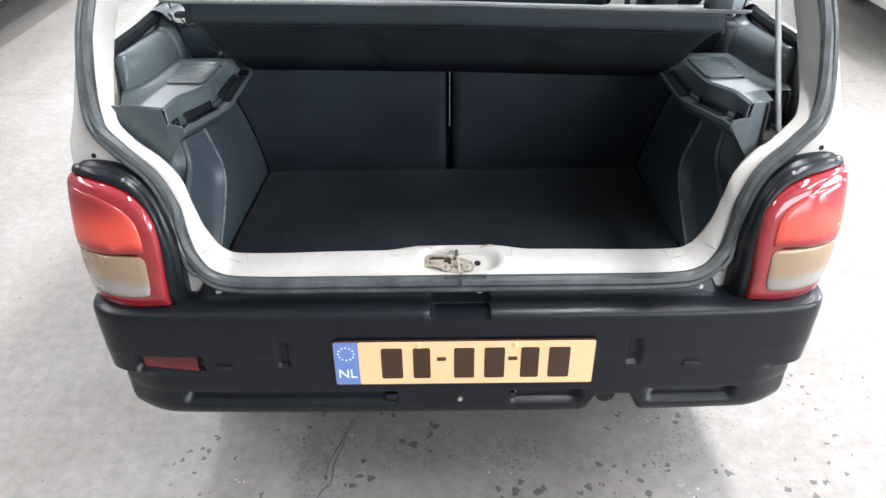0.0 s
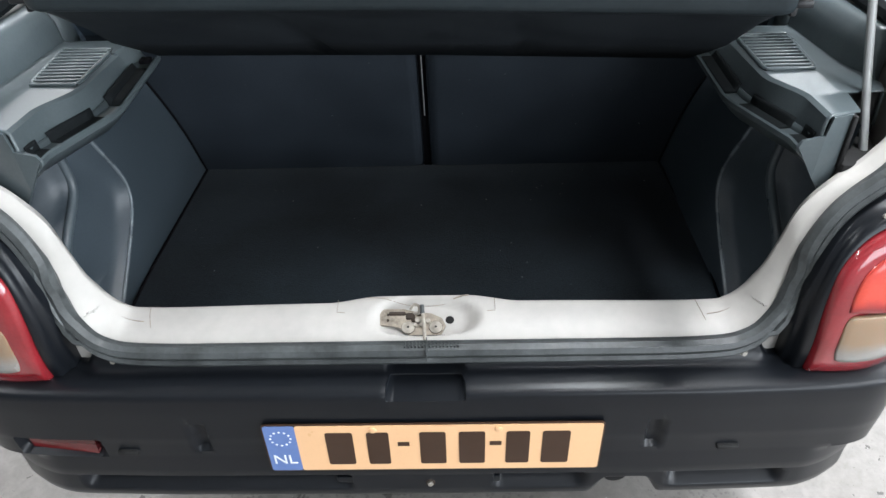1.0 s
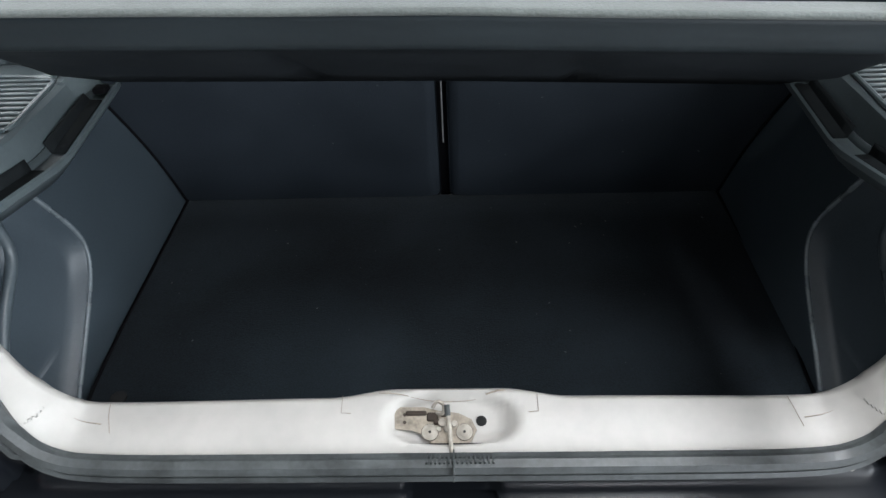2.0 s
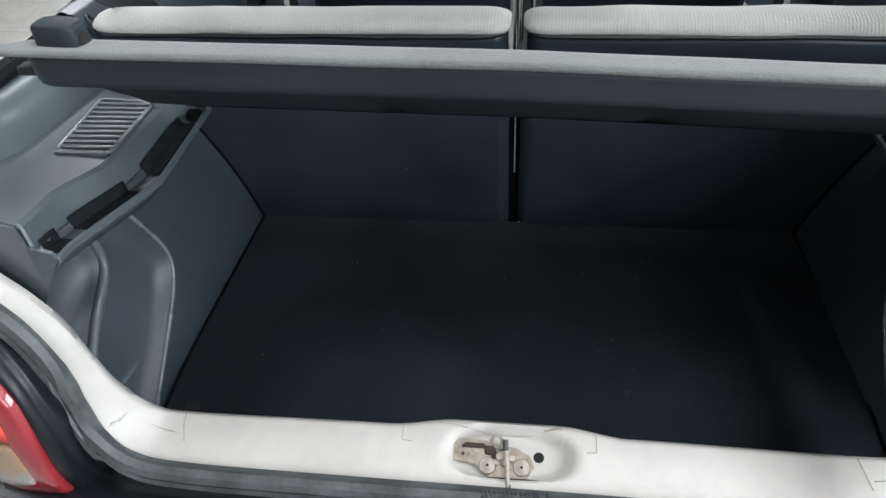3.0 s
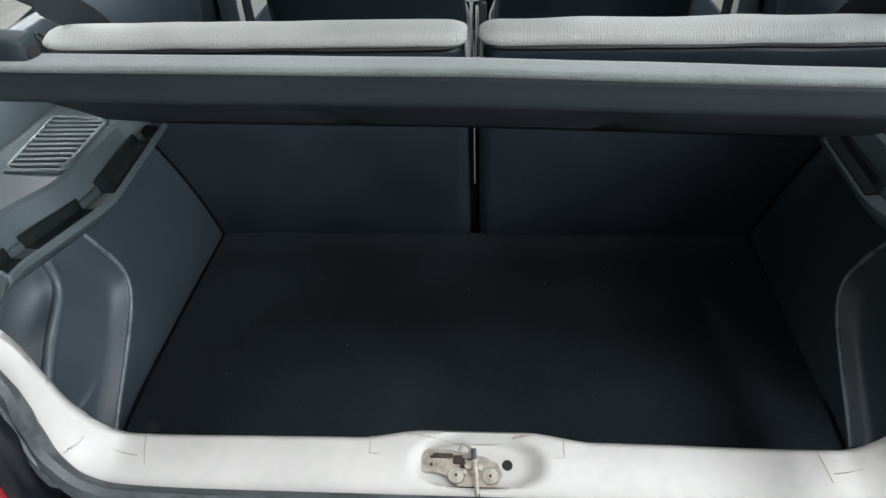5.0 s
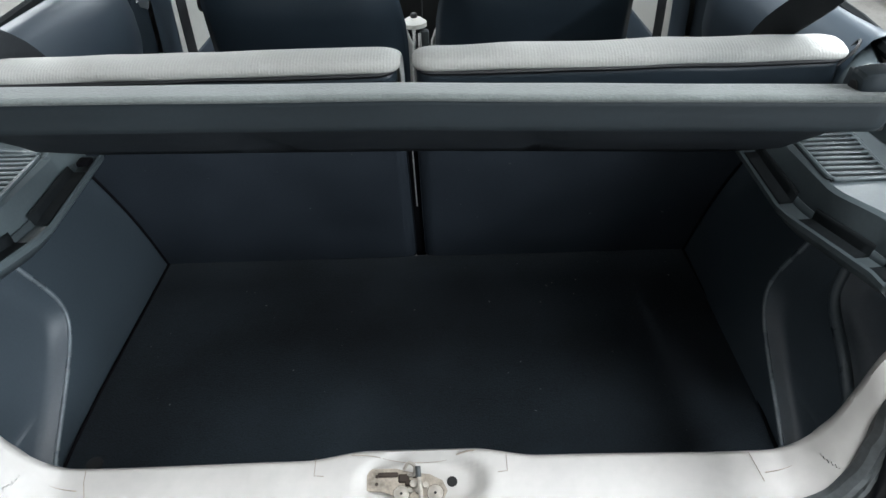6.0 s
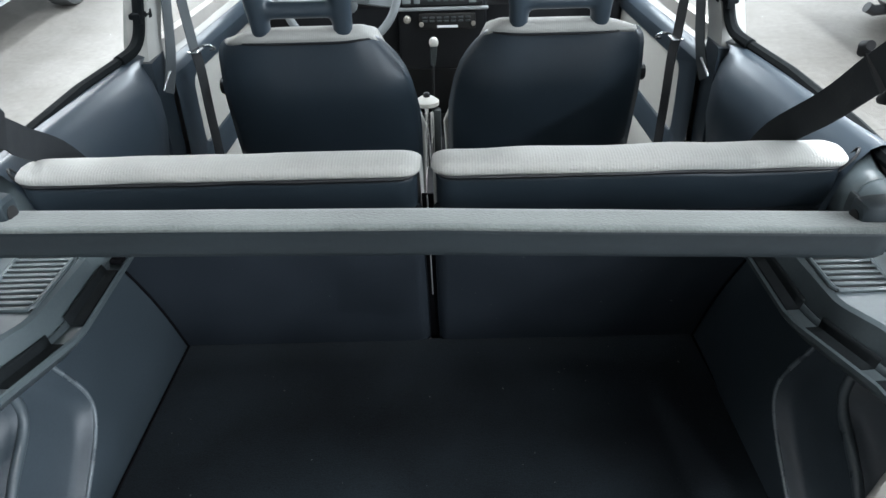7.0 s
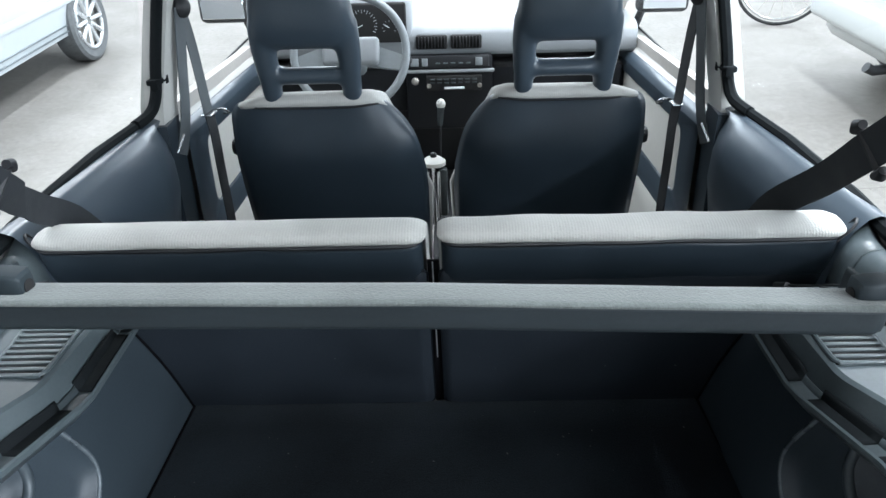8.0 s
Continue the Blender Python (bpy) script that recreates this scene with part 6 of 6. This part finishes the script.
def steering_wheel():
    c = Vector((-0.292, 1.78, 1.082))
    turn = Matrix.Translation(c) @ Matrix.Rotation(radians(-24), 4, "X")
    bm = bmesh.new()
    tube(bm, [turn @ Vector((0.178 * math.cos(a), 0, 0.178 * math.sin(a))) for a in [2 * math.pi * k / 48 for k in range(48)]], 0.0125, 10, closed=True, up=(0, 1, 0))
    w = part("steering_wheel", bm, WHEEL_GREY, car, "grey two-spoke steering wheel")
    for s in (-1, 1):
        bm = bmesh.new()
        rings = []
        for f in (0, 0.35, 0.7, 1.0):
            x, z = s * (0.05 + 0.122 * f), -0.005 - 0.03 * f
            hh, d = 0.036 - 0.012 * f, 0.010
            rings.append([turn @ Vector((x, 0.01 + d * b, z + hh * a)) for a, b in ((1, -1), (1, 1), (-1, 1), (-1, -1))])
        loft(bm, rings)
        part("spoke", bm, WHEEL_GREY, w)
    bm = bmesh.new()
    rbox(bm, (0.004, 0, 0.002), (0.180, 0.034, 0.088), 0.016, 4)
    bm.transform(turn @ Matrix.Translation((0, -0.006, 0.0)))
    part("hub_pad", bm, DASH, w, "pale hub pad")
    bm = bmesh.new()
    tube(bm, [turn @ Vector((0, 0.02, 0)), turn @ Vector((0, 0.22, 0))], 0.028, 12)
    part("column", bm, WHEEL_GREY, w)
    bm = bmesh.new()
    tube(bm, [turn @ Vector((0.05, 0.07, 0.01)), turn @ Vector((0.15, 0.07, -0.01)), turn @ Vector((0.19, 0.06, -0.015))], [0.006, 0.006, 0.009], 8)
    tube(bm, [turn @ Vector((-0.05, 0.07, 0.01)), turn @ Vector((-0.15, 0.07, -0.01)), turn @ Vector((-0.19, 0.06, -0.015))], [0.006, 0.006, 0.009], 8)
    part("stalk", bm, BLACK, w)


def outer_body():
    """Flanks, floor, roof, bonnet, wheels and mirrors that close the car."""
    def arch(cy, r, a0, a1, n=12):
        return [(cy + r * math.cos(radians(a0 + (a1 - a0) * k / n)), 0.27 + r * math.sin(radians(a0 + (a1 - a0) * k / n))) for k in range(n + 1)]
    flank = [(0.38, 0.30)] + arch(0.62, 0.285, 172, 8) + [(1.0, 0.24), (2.30, 0.24)] + arch(2.74, 0.285, 172, 8) + [(3.12, 0.30), (3.16, 0.58), (3.05, 0.73), (2.45, 0.86), (1.2, 0.975), (0.40, 1.035), (0.29, 1.02), (0.235, 0.95), (0.20, 0.66), (0.20, 0.55)]
    for s in (-1, 1):
        bm = bmesh.new()
        prism(bm, flank, 0.662, 0.688, lambda a, b, d: Vector((s * d, a, b)))
        part("side_panel", bm, WHITE, car, "white painted body side", smooth=False)
        bm = bmesh.new()
        tube(bm, [(s * 0.66, 2.42, 0.90), (s * 0.63, 2.12, 1.14), (s * 0.59, 1.82, 1.39)], 0.026, 8)
        part("front_pillar", bm, WHITE, car)
        for name, quad in (("side_glass", ((0.33, 1.04, 0.668), (1.19, 0.985, 0.668), (1.24, 1.385, 0.612), (0.56, 1.385, 0.612))), ("door_glass", ((1.27, 0.965, 0.674), (2.25, 0.875, 0.674), (1.80, 1.385, 0.612), (1.30, 1.385, 0.612)))):
            bm = bmesh.new()
            bm.faces.new([bm.verts.new((s * x, y, z)) for y, z, x in quad])
            g = part(name, bm, GLASS, car, "clear side window glass", smooth=False)
            g.visible_shadow = False
        for y in (0.62, 2.74):
            bm = bmesh.new()
            prof = [(0.185, 0.060), (0.250, 0.075), (0.268, 0.062), (0.272, 0.030), (0.272, -0.030), (0.268, -0.062), (0.250, -0.075), (0.185, -0.060)]
            sheet(bm, [[Vector((s * (0.60 + b), y + a * math.cos(t), 0.272 + a * math.sin(t))) for a, b in prof] for t in [2 * math.pi * k / 36 for k in range(37)]], loop=True)
            w = part("wheel", bm, TYRE, car, "black tyre on a steel wheel")
            bm = bmesh.new()
            disc(bm, (s * 0.60, y, 0.272), (s, 0, 0), 0.19, 0.045, 28, 0.012)
            part("rim", bm, SILVER, w, "silver rim")
    bm = bmesh.new()
    rbox(bm, (0, 1.65, 0.285), (1.32, 2.6, 0.03), 0)
    part("floor_pan", bm, BLACK, car, "dark floor of the cabin")
    bm = bmesh.new()
    rbox(bm, (0, 0.44, 0.44), (1.30, 0.5, 0.03), 0)
    rbox(bm, (0, 0.175, 0.50), (1.30, 0.02, 0.15), 0)
    part("rear_valance", bm, BLACK, car)
    bm = bmesh.new()
    edge = [((0.50, 0.56, 1.425), (0.50, 0.615, 1.375)), ((0.62, 0.60, 1.435), (0.62, 0.622, 1.38)), ((1.1, 0.61, 1.445), (1.1, 0.625, 1.385)), ((1.6, 0.60, 1.435), (1.6, 0.622, 1.385)), ((1.84, 0.59, 1.40), (1.84, 0.61, 1.375))]
    sheet(bm, [[Vector((-b[1], b[0], b[2]))] + [Vector((x * a[1], a[0], a[2] + 0.016 * (1 - x * x))) for x in (-1, -0.85, -0.5, 0, 0.5, 0.85, 1)] + [Vector((b[1], b[0], b[2]))] for a, b in edge])
    thick(part("roof", bm, WHITE, car, "white painted roof"), 0.02, -1)
    bm = bmesh.new()
    sheet(bm, [[Vector((x * w, y, z + 0.02 * (1 - x * x))) for x in (-1, -0.8, -0.4, 0, 0.4, 0.8, 1)] for y, w, z in ((2.42, 0.69, 0.87), (2.7, 0.69, 0.82), (3.0, 0.67, 0.75), (3.14, 0.65, 0.70), (3.20, 0.64, 0.60), (3.22, 0.64, 0.48), (3.20, 0.63, 0.30))])
    thick(part("bonnet", bm, WHITE, car, "white painted bonnet and nose"), 0.02, -1)
    bm = bmesh.new()
    sheet(bm, [[(-0.66, 2.44, 0.905), (0, 2.50, 0.91), (0.66, 2.44, 0.905)], [(-0.58, 1.84, 1.385), (0, 1.87, 1.40), (0.58, 1.84, 1.385)]])
    g = part("windscreen", bm, GLASS, car, "clear windscreen", smooth=False)
    g.visible_shadow = False


def tailgate_and_mirrors():
    # tailgate, swung up on its hinges: a painted frame round a large glass
    def gate(x, f):
        w = 0.56 + 0.07 * f
        return Vector((w * x, 0.37 - 0.80 * f - (0.03 * (1 - x * x) if f > 0.7 else 0), 1.475 + 0.30 * f - 0.05 * f * f + 0.02 * (1 - x ** 4)))
    xs = (-1, -0.95, -0.86, -0.5, 0, 0.5, 0.86, 0.95, 1)
    bm = bmesh.new()
    sheet(bm, [[gate(x, f) for x in xs] for f in (0, 0.05, 0.10)])
    sheet(bm, [[gate(x, f) for x in xs] for f in (0.60, 0.66, 0.78, 0.9, 0.97, 1.0)])
    for q in (-1, 1):
        sheet(bm, [[gate(q * x, f) for x in (0.86, 0.95, 1)] for f in (0.10, 0.25, 0.4, 0.5, 0.60)])
    bmesh.ops.remove_doubles(bm, verts=bm.verts, dist=1e-5)
    gt = thick(part("tailgate", bm, WHITE, car, "white tailgate standing open"), 0.04, -1)
    bm = bmesh.new()
    sheet(bm, [[gate(x, f) for x in xs[2:-2]] for f in (0.10, 0.25, 0.4, 0.5, 0.60)])
    g = part("tailgate_glass", bm, GLASS, gt, "clear tailgate glass")
    g.visible_shadow = False
    for s in (-1, 1):
        bm = bmesh.new()
        rbox(bm, (s * 0.757, 2.085, 1.194), (0.175, 0.07, 0.110), 0.022, 3)
        mr = part("door_mirror", bm, BLACK, car, "black door mirror")
        bm = bmesh.new()
        rbox(bm, (s * 0.757, 2.0485, 1.196), (0.146, 0.004, 0.082), 0.0015, 1)
        part("mirror_glass", bm, MIRROR, mr, "mirror glass")
        bm = bmesh.new()
        tube(bm, [(s * 0.675, 2.11, 1.08), (s * 0.70, 2.09, 1.17)], 0.014, 8)
        part("mirror_arm", bm, BLACK, mr)


for side in (-1, 1):
    quarter_trim(side)
    door_inside(side)
    belts(side)
dashboard()
steering_wheel()
tailgate_and_mirrors()
axes = HALL_AXES
outer_body()


# ---- other vehicles in the hall ----
def parked_car(place, turn, paint, label):
    """A closed car in its own axes: nose towards +y, middle at the origin."""
    m = Matrix.Translation(place) @ Matrix.Rotation(radians(turn), 4, "Z")
    c = thing("parked_car", place, label, "car", "cars parked in the hall")
    secs = [(-1.90, 0.62, 0.40, 0.72, 0.0), (-1.84, 0.74, 0.33, 0.86, 0.0), (-1.70, 0.80, 0.28, 0.92, 0.02), (-1.2, 0.825, 0.24, 0.95, 0.03), (0.0, 0.83, 0.22, 0.93, 0.03), (1.0, 0.82, 0.22, 0.90, 0.03),
            (1.5, 0.80, 0.26, 0.82, 0.02), (1.80, 0.72, 0.30, 0.72, 0.0), (1.90, 0.58, 0.36, 0.60, 0.0)]
    rings = []
    for y, w, z0, z1, b in secs:
        rings.append([m @ Vector((w * a, y, z0 + (z1 - z0) * h)) for a, h in ((-0.86, 0), (-0.98, 0.06), (-1.0, 0.25), (-1.02, 0.42), (-1.03, 0.60), (-0.99, 0.80), (-0.94, 0.96), (-0.80, 1.0),
                                                                             (0, 1.03), (0.80, 1.0), (0.94, 0.96), (0.99, 0.80), (1.03, 0.60), (1.02, 0.42), (1.0, 0.25), (0.98, 0.06), (0.86, 0))])
    bm = bmesh.new()
    loft(bm, rings)
    part("body", bm, paint, c, angle=45)
    bm = bmesh.new()
    rings = []
    for y, w, z in ((-1.62, 0.70, 0.93), (-1.30, 0.64, 1.28), (-0.9, 0.60, 1.38), (0.1, 0.59, 1.40), (0.45, 0.62, 1.30), (1.05, 0.72, 0.90)):
        rings.append([m @ Vector((w * a, y, 0.88 + (z - 0.88) * h)) for a, h in ((-1.06, 0), (-1.0, 0.8), (-0.9, 1.0), (0, 1.04), (0.9, 1.0), (1.0, 0.8), (1.06, 0))])
    loft(bm, rings)
    part("cabin", bm, BLACK, c, "dark glazed cabin", angle=30)
    bm = bmesh.new()
    rings = []
    for y, w, z in ((-1.28, 0.655, 1.30), (-0.9, 0.61, 1.395), (0.1, 0.60, 1.415), (0.42, 0.63, 1.33)):
        rings.append([m @ Vector((w * a, y, z + h)) for a, h in ((-1.0, -0.05), (-0.92, 0.0), (0, 0.02), (0.92, 0.0), (1.0, -0.05), (0, -0.03))])
    loft(bm, rings)
    part("roof", bm, paint, c)
    for sx in (-1, 1):
        for y in (-1.18, 1.22):
            bm = bmesh.new()
            prof = [(0.19, 0.070), (0.262, 0.085), (0.288, 0.070), (0.295, 0.0), (0.288, -0.070), (0.262, -0.085), (0.19, -0.07)]
            sheet(bm, [[m @ Vector((sx * (0.765 + b), y + a * math.cos(t), 0.295 + a * math.sin(t))) for a, b in prof] for t in [2 * math.pi * k / 40 for k in range(41)]], loop=True)
            w = part("wheel", bm, HAZED_TYRE, c, "black tyre with a silver spoked rim")
            bm = bmesh.new()
            r = m.to_3x3() @ Vector((sx, 0, 0))
            disc(bm, m @ Vector((sx * 0.79, y, 0.295)), r, 0.195, 0.012, 30)
            part("rim_barrel", bm, STEEL, w)
            bm = bmesh.new()
            for k in range(10):
                a = 2 * math.pi * k / 10
                tube(bm, [m @ Vector((sx * 0.825, y + 0.03 * math.cos(a), 0.295 + 0.03 * math.sin(a))), m @ Vector((sx * 0.835, y + 0.19 * math.cos(a), 0.295 + 0.19 * math.sin(a)))], [0.016, 0.018], 8)
            tube(bm, [m @ Vector((sx * 0.838, y + 0.194 * math.cos(t), 0.295 + 0.194 * math.sin(t))) for t in [2 * math.pi * k / 36 for k in range(36)]], 0.014, 8, closed=True)
            part("rim", bm, SILVER, w, "silver spoked rim")
    bm = bmesh.new()
    rbox(bm, (0, -1.93, 0.52), (1.46, 0.10, 0.17), 0.04, 3)
    bm.transform(m)
    part("rear_bumper", bm, paint, c)
    for sx in (-1, 1):
        bm = bmesh.new()
        rbox(bm, (sx * 0.835, 0.0, 0.50), (0.03, 2.2, 0.06), 0.012)
        bm.transform(m)
        part("side_moulding", bm, paint, c)
        for z in (0.335, 0.295):
            bm = bmesh.new()
            rbox(bm, (sx * (0.822 + 0.05 * (z - 0.3)), 0.02, z), (0.012, 1.8, 0.008), 0.002, 1)
            bm.transform(m)
            part("sill_seam", bm, TRIM, c)
        bm = bmesh.new()
        rbox(bm, (sx * 0.66, -1.80, 0.76), (0.16, 0.12, 0.14), 0.02, 3)
        bm.transform(m)
        part("tail_lamp", bm, RED_DARK, c, "dark red tail lamp")
    bm = bmesh.new()
    tube(bm, [m @ Vector((0.12, -1.75, 0.36)), m @ Vector((0.12, -1.98, 0.34)), m @ Vector((0.12, -2.02, 0.36))], 0.028, 10)
    part("tow_hitch", bm, BLACK, c, "black tow hitch")
    return c


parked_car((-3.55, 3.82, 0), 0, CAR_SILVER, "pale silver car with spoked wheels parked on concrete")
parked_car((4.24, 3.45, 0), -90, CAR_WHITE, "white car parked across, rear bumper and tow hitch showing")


def bicycle_wheel():
    c = Vector((2.69, 5.54, 0.355))
    d = Vector((0.95, -0.31, 0))
    b = thing("bicycle_wheel", (c.x, c.y, 0), "grey bicycle wheel with thin tyre standing on the floor", "bicycle wheel")
    ring = lambda r: [c + d * r * math.cos(a) + Vector((0, 0, r * math.sin(a))) for a in [2 * math.pi * k / 48 for k in range(48)]]
    bm = bmesh.new()
    tube(bm, ring(0.342), 0.013, 8, closed=True, up=(0.31, 0.95, 0))
    part("tyre", bm, TYRE, b)
    bm = bmesh.new()
    tube(bm, ring(0.308), 0.010, 6, closed=True, up=(0.31, 0.95, 0))
    part("rim", bm, CHROME, b)
    for k in range(18):
        bm = bmesh.new()
        a = 2 * math.pi * k / 18
        tube(bm, [c, c + d * 0.305 * math.cos(a) + Vector((0, 0, 0.305 * math.sin(a)))], 0.0015, 4)
        part("spoke", bm, STEEL, b)
    bm = bmesh.new()
    tube(bm, [c - Vector((0.02, -0.05, 0)), c + Vector((0.02, -0.05, 0))], 0.018, 10)
    part("hub", bm, STEEL, b)


bicycle_wheel()
